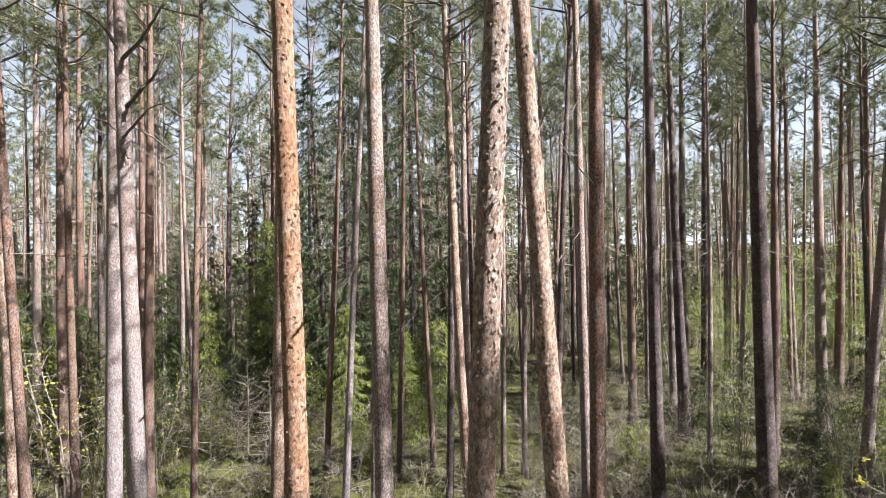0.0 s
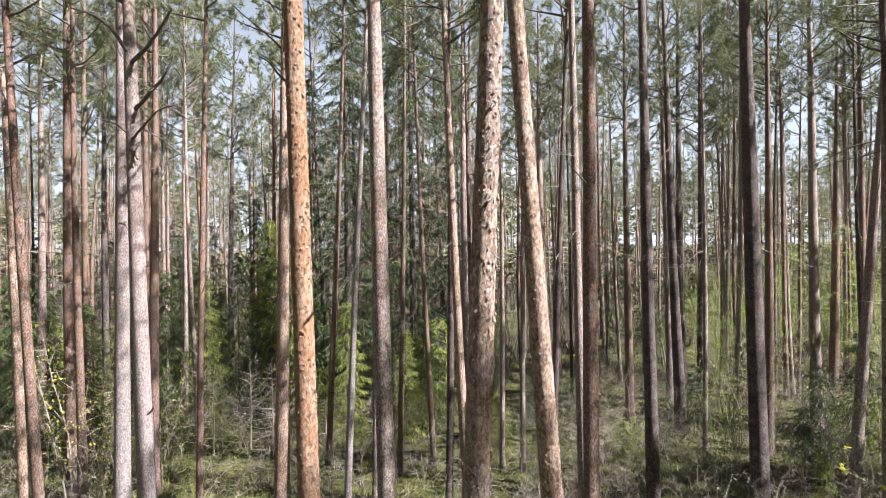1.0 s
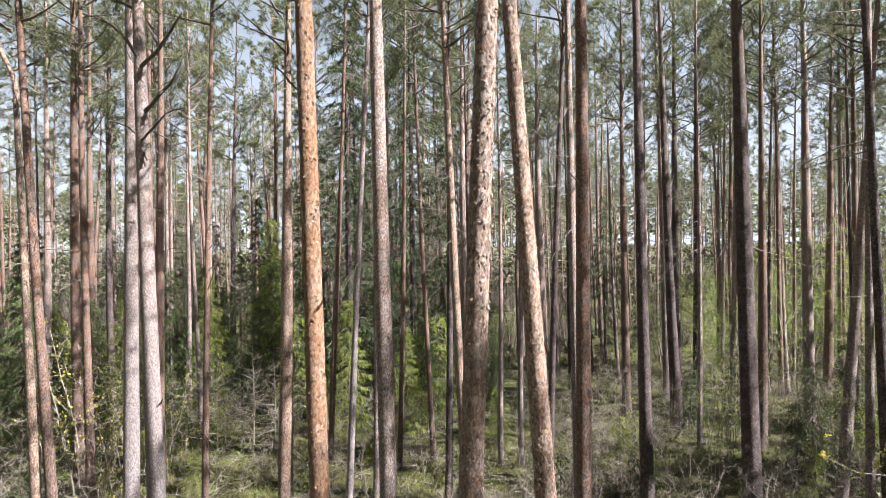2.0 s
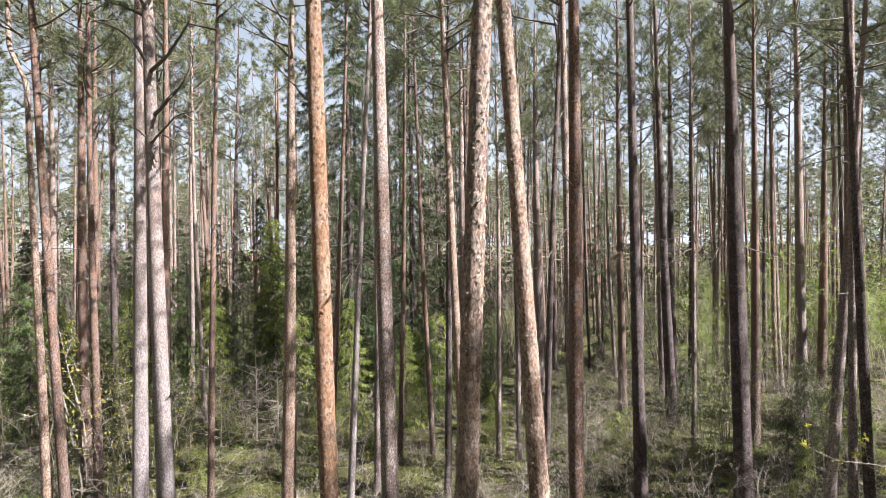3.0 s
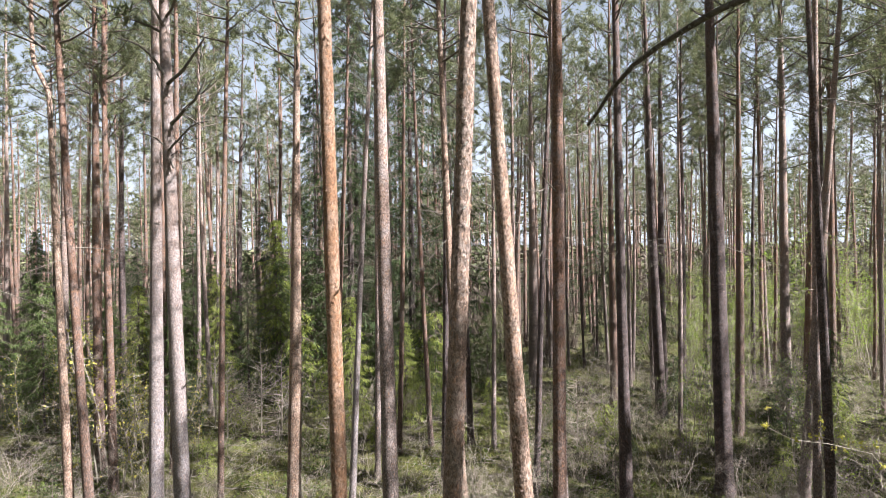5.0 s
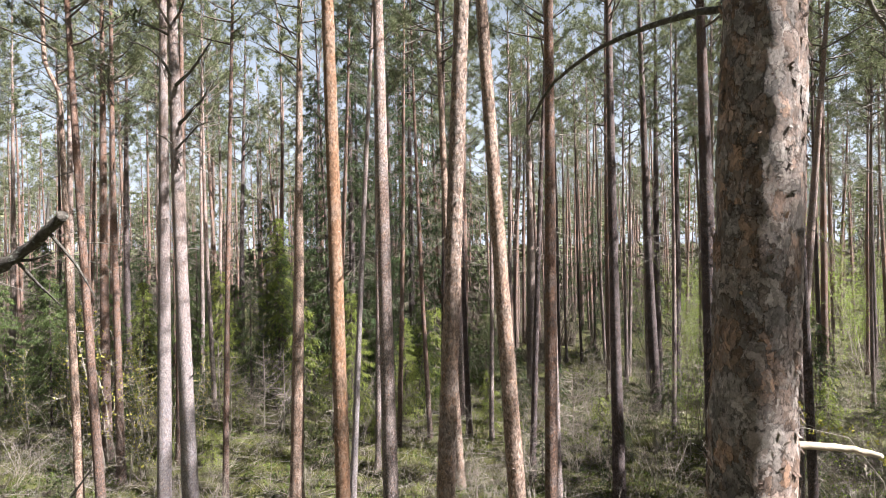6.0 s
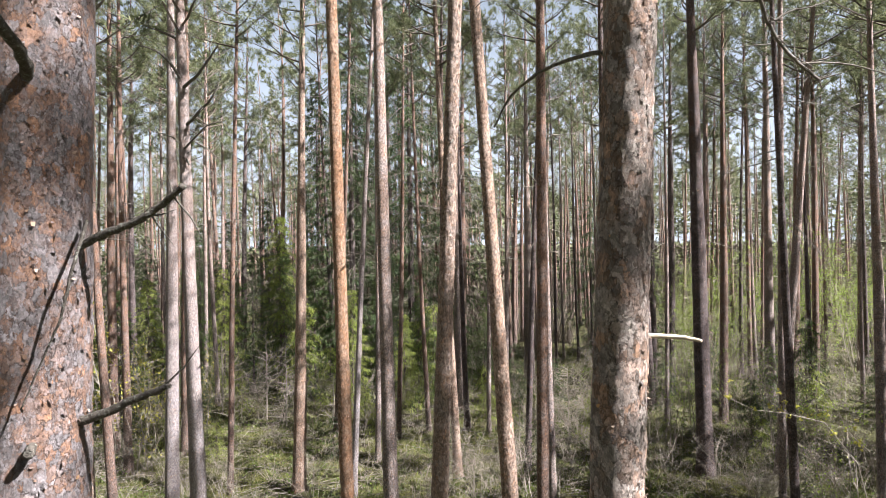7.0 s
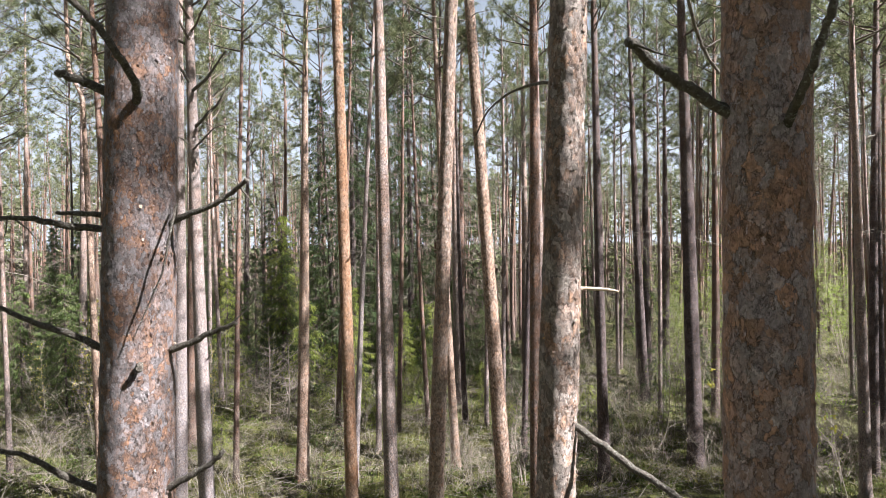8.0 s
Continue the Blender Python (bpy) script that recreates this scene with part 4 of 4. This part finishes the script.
# unseen pines added beside and behind the way, set so their crowns shade it
for px, py, tall, share in ((6.6, -6.5, 20.0, 0.56), (8.8, -7.6, 21.0, 0.58), (11.2, -8.4, 22.0, 0.6), (13.4, -9.0, 23.0, 0.6),
                           (7.0, -3.8, 20.5, 0.71), (9.1, -4.55, 22.5, 0.745), (10.3, -5.0, 21.5, 0.825), (11.5, -5.45, 24.0, 0.78), (13.6, -6.2, 25.5, 0.82),
                           (8.4, 0.7, 15.4, 0.70), (10.4, 0.0, 17.6, 0.70), (9.0, 3.5, 22.5, 0.78), (11.2, 2.6, 24.0, 0.84), (9.6, 6.3, 20.0, 0.76), (11.6, 4.6, 22.0, 0.78),
                           (13.4, 4.2, 21.0, 0.70), (12.6, 7.4, 19.0, 0.68), (14.6, 6.6, 20.5, 0.68), (13.5, 0.5, 20.5, 0.68)):
    pine(px, py, 0.0, 0.22, 7.0, height=tall, dead=2, low=10.5, crown=share, crowns=MIDDLING if py < -3.3 else None)
# unseen trunk added to throw its shadow on pine_by_path
pine(3.30, -3.56, 0.0, 0.29, 7.0, dead=3, low=10.0)
# more unseen pines added to shade the floor on the right
for px, py in ((17.5, 5.5), (20.3, 10.6), (22.2, 8.8), (24.3, 12.0), (26.0, 14.6), (23.4, 6.2), (28.0, 12.4)):
    pine(px, py, 0.0, 0.24, 7.0, dead=2, low=10.5, crowns=COARSE)


# more pines at the edges of the view
r_edge = random.Random(91)
for k in range(11):
    ey = 13 + k * 1.7
    pine(0.735 * (ey + 4) + r_edge.uniform(-0.8, 1.6), ey, r_edge.uniform(-0.02, 0.02), r_edge.uniform(0.16, 0.26), 6.0, crowns=MIDDLING)
for k in range(16):
    ey = r_edge.uniform(23, 34)
    pine(r_edge.uniform(0.36, 0.80) * (ey + 2), ey, r_edge.uniform(-0.03, 0.03), r_edge.uniform(0.13, 0.21), 6.0, bow=0.06, sides=10, crowns=MIDDLING)
for k in range(7):
    ey = r_edge.uniform(25, 36)
    pine(r_edge.uniform(0.17, 0.34) * (ey + 1), ey, r_edge.uniform(-0.03, 0.03), r_edge.uniform(0.13, 0.2), 6.0, bow=0.06, sides=10, dead=26, crowns=MIDDLING)
for k in range(9):
    ey = r_edge.uniform(25, 34)
    pine(-r_edge.uniform(0.32, 0.78) * (ey + 2), ey, r_edge.uniform(-0.03, 0.03), r_edge.uniform(0.13, 0.21), 6.0, bow=0.06, sides=10, crowns=MIDDLING)
for k in range(7):
    ey = 17 + k * 2.2
    pine(-0.735 * (ey + 4) + r_edge.uniform(-1.6, 0.4), ey, r_edge.uniform(-0.02, 0.02), r_edge.uniform(0.16, 0.26), 6.0, crowns=MIDDLING)


# taller saplings between the pines
for sx, sy, mesh, size, what in ((-11.0, 17.6, SPARSE[0], 1.95, 0), (-11.7, 18.6, SPARSE[0], 1.7, 0), (-9.9, 17.0, SPARSE[0], 1.5, 0), (8.3, 10.4, SPARSE[1], 0.85, 1), (9.6, 11.6, SPARSE[2], 0.9, 1),
                                 (11.2, 13.0, SPARSE[1], 1.0, 1), (10.3, 14.2, SPARSE[2], 0.8, 1),
                                 (8.1, 18.0, SPARSE[1], 1.0, 1), (8.8, 19.2, SPARSE[2], 0.9, 1), (11.5, 17.4, SPARSE[1], 1.15, 1), (12.5, 18.6, SPARSE[2], 1.1, 1), (6.2, 20.2, SPARSE[1], 0.8, 1), (10.0, 20.6, SPARSE[2], 1.0, 1)):
    shrub("leafy_sapling", sx, sy, mesh, size, sx * 53 % 360, ("slim sapling with small yellow-green leaves", "slim sapling with sparse new green leaves")[what], "sapling", "sparse saplings")
for sx, sy, size in ((8.9, 9.4, 1.3), (10.5, 12.0, 1.5), (8.4, 12.6, 1.2), (11.6, 11.2, 1.4), (12.2, 14.5, 1.3), (-12.5, 14.8, 1.2), (-10.8, 14.4, 1.0), (13.6, 15.6, 1.3)):
    shrub("bare_shrub", sx, sy, BARE[4], size, sx * 91 % 360, "tall leafless shrub with pale thin twigs", "shrub", "bare shrubs")


def arching_sapling(points, seed):
    """A whip of a sapling that bows over, with pairs of unfolding leaves along its end."""
    r = random.Random(seed)
    o = Vector((points[0][0], points[0][1], ground_height(points[0][0], points[0][1])))
    thing = tagged(new("leafy_sapling"), "thin bowed sapling with a few unfolding yellow-green leaves", "sapling", "sparse saplings")
    thing.location = o
    path = [Vector(p) - o for p in points]
    stem, leaves = Builder(), Builder()
    n = len(path)
    stem.tube(path, [0.016 * (1 - 0.8 * k / (n - 1)) for k in range(n)], 6)
    for k in range(2, n - 1):
        for _ in range(3):
            g = path[k].lerp(path[k + 1], r.random())
            tip = g + (Vector((r.uniform(-0.3, 0.3), r.uniform(-1, 1), r.uniform(-0.2, 0.9)))).normalized() * r.uniform(0.15, 0.4)
            stem.tube([g, g.lerp(tip, 0.5) + unit(r) * 0.02, tip], [0.004, 0.003, 0.0015], 4, 0, False)
            for _ in range(7):
                leaves.leaf(tip + unit(r) * 0.03, unit(r), r.uniform(0.045, 0.075), unit(r))
    for _ in range(9):
        leaves.leaf(path[-1] + unit(r) * 0.04, unit(r), r.uniform(0.05, 0.08), unit(r))
    part("stem", stem.mesh("stem", TWIG), thing)
    part("foliage", leaves.mesh("leaves", BUD), thing)


arching_sapling([(8.7, 8.5, -0.05), (8.5, 8.45, 1.6), (8.1, 8.35, 3.0), (7.37, 8.2, 3.86), (6.6, 8.15, 4.06), (5.98, 8.1, 4.15), (5.5, 8.1, 4.39)], 3)
arching_sapling([(9.9, 10.2, -0.05), (9.8, 10.1, 1.5), (9.4, 9.9, 2.7), (8.7, 9.7, 3.3), (8.0, 9.6, 3.5), (7.3, 9.5, 3.75)], 4)


# ---- the forest further off, and round the camera ----
def stamp(parts_list, placings, name="woods"):
    """One mesh out of many placed copies of the given meshes: placings of (which, matrix)."""
    store = []
    for data in parts_list:
        co = np.empty(len(data.vertices) * 3)
        data.vertices.foreach_get("co", co)
        loops = np.empty(len(data.loops), dtype=np.int32)
        data.loops.foreach_get("vertex_index", loops)
        start = np.empty(len(data.polygons), dtype=np.int32)
        data.polygons.foreach_get("loop_start", start)
        slot = np.empty(len(data.polygons), dtype=np.int32)
        data.polygons.foreach_get("material_index", slot)
        store.append((co.reshape(-1, 3), loops, start, slot))
    cs, ls, ss, ms, nv, nl = [], [], [], [], 0, 0
    for which, m in placings:
        co, loops, start, slot = store[which]
        a = np.array(m)
        cs.append(co @ a[:3, :3].T + a[:3, 3])
        ls.append(loops + nv)
        ss.append(start + nl)
        ms.append(slot)
        nv, nl = nv + len(co), nl + len(loops)
    out = bpy.data.meshes.new(name)
    for m in parts_list[0].materials:
        out.materials.append(m)
    co, ls, ss, ms = np.concatenate(cs), np.concatenate(ls), np.concatenate(ss), np.concatenate(ms)
    out.vertices.add(nv)
    out.vertices.foreach_set("co", co.ravel())
    out.loops.add(nl)
    out.loops.foreach_set("vertex_index", ls.astype(np.int32))
    out.polygons.add(len(ss))
    out.polygons.foreach_set("loop_start", ss.astype(np.int32))
    out.polygons.foreach_set("material_index", ms.astype(np.int32))
    out.update(calc_edges=True)
    out.validate()
    return out


def far_pine(seed, tufts, blades, size, wide, bare):
    """A whole pine in one mesh, light enough to stand far off."""
    r = random.Random(seed)
    b = Builder()
    top = 21.0
    zs = (-0.3, 0.4, 3, 7, 11, 15, 18, 21)
    bend = r.uniform(-0.15, 0.15)
    b.tube([Vector((bend * math.sin(z * 0.3), bend * math.cos(z * 0.22), z)) for z in zs], [trunk_radius(0.125, z, top) for z in zs], 6, 2, False)
    for k in range(24):
        z = 12.2 + 8.6 * (k + r.random()) / 24
        f = (z - 12.2) / 8.8
        limb(b, Vector((0, 0, z)), r.uniform(0, 6.28), r.uniform(0.05, 0.5) + 0.5 * f, r.uniform(1.3, 2.3) * (1 - 0.7 * f ** 1.4), 0.03, r, tufts, blades=blades, size=size, steps=3, sides=3, wide=wide)
    for k in range(bare):
        limb(b, Vector((0, 0, r.uniform(5.0, 13))), r.uniform(0, 6.28), r.uniform(-0.2, 0.3), r.uniform(0.5, 1.5), 0.016, r, 6, 0.08, True, steps=3, sides=3)
    return b.mesh("far_pine", DEAD, NEEDLE, BARK_RED)


FAR = [far_pine(200 + k, 8, 8, 0.29, 0.15, 30) for k in range(4)] + [far_pine(210 + k, 6, 4, 0.42, 0.14, 22) for k in range(4)]
r_far = random.Random(33)


def far_placing(x, y):
    s = r_far.uniform(0.85, 1.12)
    w = s * r_far.uniform(0.8, 1.35)
    lean = Matrix.Rotation(r_far.uniform(-0.025, 0.025), 4, 'X') @ Matrix.Rotation(r_far.uniform(-0.03, 0.03), 4, 'Y')
    which = r_far.randrange(4) + (4 if y > 46 else 0)
    return (which, Matrix.Translation((x, y, ground_height(x, y))) @ lean @ Matrix.Rotation(r_far.uniform(0, 6.28), 4, 'Z') @ Matrix.Diagonal((w, w, s, 1)))


placings = []
while len(placings) < 310:
    fy = r_far.uniform(31, 100)
    fx = r_far.uniform(-0.86, 0.86) * fy
    if r_far.random() < 0.45 + 0.55 * (fy / 100):
        placings.append(far_placing(fx, fy))
far_brush = [(k, pose(sx, d, ground_height(sx, d), 0, 0, turn) @ Matrix.Diagonal((size, size, size, 1))) for d, sx, k, size, turn in brush_spots[170:300]]
tagged(new("leafless_brush", stamp([m[0] for m in BARE], far_brush, "leafless_brush")), "leafless twiggy brush on the forest floor", "undergrowth", kind="stuff")
woods = new("far_woods", stamp(FAR, placings, "far_woods"))
tagged(woods, "distant stand of tall thin pines", "forest", kind="stuff")

def screen_pine(seed):
    """A coarse pine for unseen woods behind the camera that block sky light."""
    r = random.Random(seed)
    b = Builder()
    b.tube([Vector((0, 0, -0.3)), Vector((0, 0, 9)), Vector((0, 0, 19))], [0.17, 0.12, 0.03], 6, 2, False)
    for k in range(150):
        z = r.uniform(9.5, 20.5)
        a, d = r.uniform(0, 6.28), r.uniform(0.2, 2.2) * (1.1 - (z - 9.5) / 13)
        at = Vector((math.cos(a) * d, math.sin(a) * d, z))
        b.blade(at, at + unit(r) * 0.9, 0.4, unit(r), 1)
    for k in range(70):
        at = Vector((r.uniform(-1.6, 1.6), r.uniform(-1.6, 1.6), r.uniform(0.1, 5.0)))
        b.blade(at, at + unit(r) * 0.8, 0.3, unit(r), 1)
    return b.mesh("screen_pine", DEAD, NEEDLE, BARK)


SCREEN = [screen_pine(300 + k) for k in range(3)]
placings = []
# unseen pines added round the camera to hold off low sky light
for k in range(330):
    a, d = r_far.uniform(0, 6.283), r_far.uniform(15, 50)
    fx, fy = d * math.cos(a), -4 + d * math.sin(a)
    ahead = fy > -3 and abs(fx) < 0.88 * (fy + 6) + 1.5
    # sector kept free of added pines so the sun reaches the trunks
    sunny = fx > 1.0 and -9 < fy < 0.9 * fx - 4 and fx < 22
    if ahead or sunny or (abs(fx) < 2.2 and fy > -8.5):
        continue
    s = r_far.uniform(0.85, 1.15)
    placings.append((k % 3, Matrix.Translation((fx, fy, ground_height(fx, fy))) @ Matrix.Rotation(r_far.uniform(0, 6.28), 4, 'Z') @ Matrix.Diagonal((s, s, s, 1))))
for k in range(300):
    fy = r_far.uniform(100, 150)
    fx = r_far.uniform(-0.95, 0.95) * fy
    s = r_far.uniform(0.75, 1.1)
    placings.append((k % 3, Matrix.Translation((fx, fy, ground_height(fx, fy))) @ Matrix.Rotation(r_far.uniform(0, 6.28), 4, 'Z') @ Matrix.Diagonal((s * 1.3, s * 1.3, s, 1))))
thicket = Builder()
for k in range(230):
    at = Vector((r_far.uniform(-3.5, 3.5), r_far.uniform(-1.5, 1.5), 7.5 * r_far.random() ** 1.4))
    thicket.blade(at, at + unit(r_far) * 1.1, 0.4, unit(r_far), r_far.randrange(2))
THICKET = thicket.mesh("thicket", LIMB, NEEDLE)
banks = []
for k in range(190):
    fy = r_far.uniform(80, 140)
    fx = r_far.uniform(-0.95, 0.95) * fy
    banks.append((0, Matrix.Translation((fx, fy, ground_height(fx, fy))) @ Matrix.Rotation(r_far.uniform(-0.5, 0.5), 4, 'Z')))
tagged(new("far_thicket", stamp([THICKET], banks, "far_thicket")), "distant thicket under the last pines", "undergrowth", kind="stuff")
tagged(new("surrounding_woods", stamp(SCREEN, placings, "surrounding_woods")), "unseen pines added round the glade to block sky light, and a far belt of pines", "forest", kind="stuff")

placings = []
for k in range(330):
    fy = r_far.uniform(36, 95)
    fx = r_far.uniform(-0.86, 0.86) * fy
    s = r_far.uniform(0.7, 1.2) * (0.6 + fy / 45)
    placings.append((0 if k % 5 == 0 else 1, Matrix.Translation((fx, fy, ground_height(fx, fy))) @ Matrix.Rotation(r_far.uniform(0, 6.28), 4, 'Z') @ Matrix.Diagonal((s, s, s, 1))))
brush = Builder()
for k in range(60):
    a, lift = r_far.uniform(0, 6.28), r_far.uniform(0.4, 1.6)
    root = Vector((r_far.uniform(-0.5, 0.5), r_far.uniform(-0.5, 0.5), -0.05))
    tip = root + Vector((math.cos(a) * 0.5, math.sin(a) * 0.5, lift)) * r_far.uniform(0.7, 1.5)
    brush.blade(root, tip, 0.035, unit(r_far), 0)
    for q in range(3):
        g = root.lerp(tip, r_far.uniform(0.3, 0.9))
        brush.blade(g, g + unit(r_far) * 0.4 + Vector((0, 0, 0.2)), 0.022, unit(r_far), 0)
BRUSH = brush.mesh("brush", TWIG)
tagged(new("far_undergrowth", stamp([THIN[1], BRUSH], placings, "far_undergrowth")), "distant brush and young spruces under the pines", "undergrowth", kind="stuff")


# ---- forest floor cover ----
def floor_cover():
    r = random.Random(55)
    g, h, w = Builder(), Builder(), Builder()
    for _ in range(38000):
        d = 12.5 + 32 * r.random() ** 1.3
        x = r.uniform(-0.8, 0.8) * (d + 4)
        if noise.noise(Vector((x * 0.35, d * 0.35, 2.0))) < r.uniform(-0.5, 0.35):
            continue
        z = ground_height(x, d)
        for _ in range(4):
            out = Vector((r.gauss(0, 0.5), r.gauss(0, 0.5), r.uniform(0.5, 1.2))).normalized()
            root = Vector((x + r.gauss(0, 0.06), d + r.gauss(0, 0.06), z - 0.02))
            g.blade(root, root + out * r.uniform(0.14, 0.45), r.uniform(0.010, 0.024), unit(r))
    for _ in range(16000):
        d = 12.5 + 32 * r.random() ** 1.3
        x = r.uniform(-0.8, 0.8) * (d + 4)
        if noise.noise(Vector((x * 0.28, d * 0.28, 7.0))) < r.uniform(-0.3, 0.4):
            continue
        z = ground_height(x, d)
        for _ in range(7):
            h.leaf(Vector((x + r.gauss(0, 0.12), d + r.gauss(0, 0.12), z + r.uniform(0.0, 0.22))), unit(r), r.uniform(0.05, 0.11), unit(r))
    for _ in range(4200):
        d = 12.5 + 26 * r.random() ** 1.3
        x = r.uniform(-0.8, 0.8) * (d + 3)
        a, n = r.uniform(0, 6.28), r.uniform(0.3, 1.6)
        way = Vector((math.cos(a), math.sin(a), r.uniform(-0.05, 0.3)))
        p = Vector((x, d, ground_height(x, d) + 0.03))
        w.tube([p, p + way * n * 0.5 + unit(r) * 0.05, p + way * n], [0.012, 0.009, 0.004], 4, 0, False)
    tagged(new("grass", g.mesh("grass", GRASS)), "dry yellow-green grass tufts", "grass", kind="stuff")
    tagged(new("low_shrubs", h.mesh("low_shrubs", BILBERRY)), "low bilberry and moss leaves over the floor", "undergrowth", kind="stuff")
    tagged(new("fallen_twigs", w.mesh("fallen_twigs", DEAD)), "fallen dead twigs on the moss", "twigs", kind="stuff")


floor_cover()
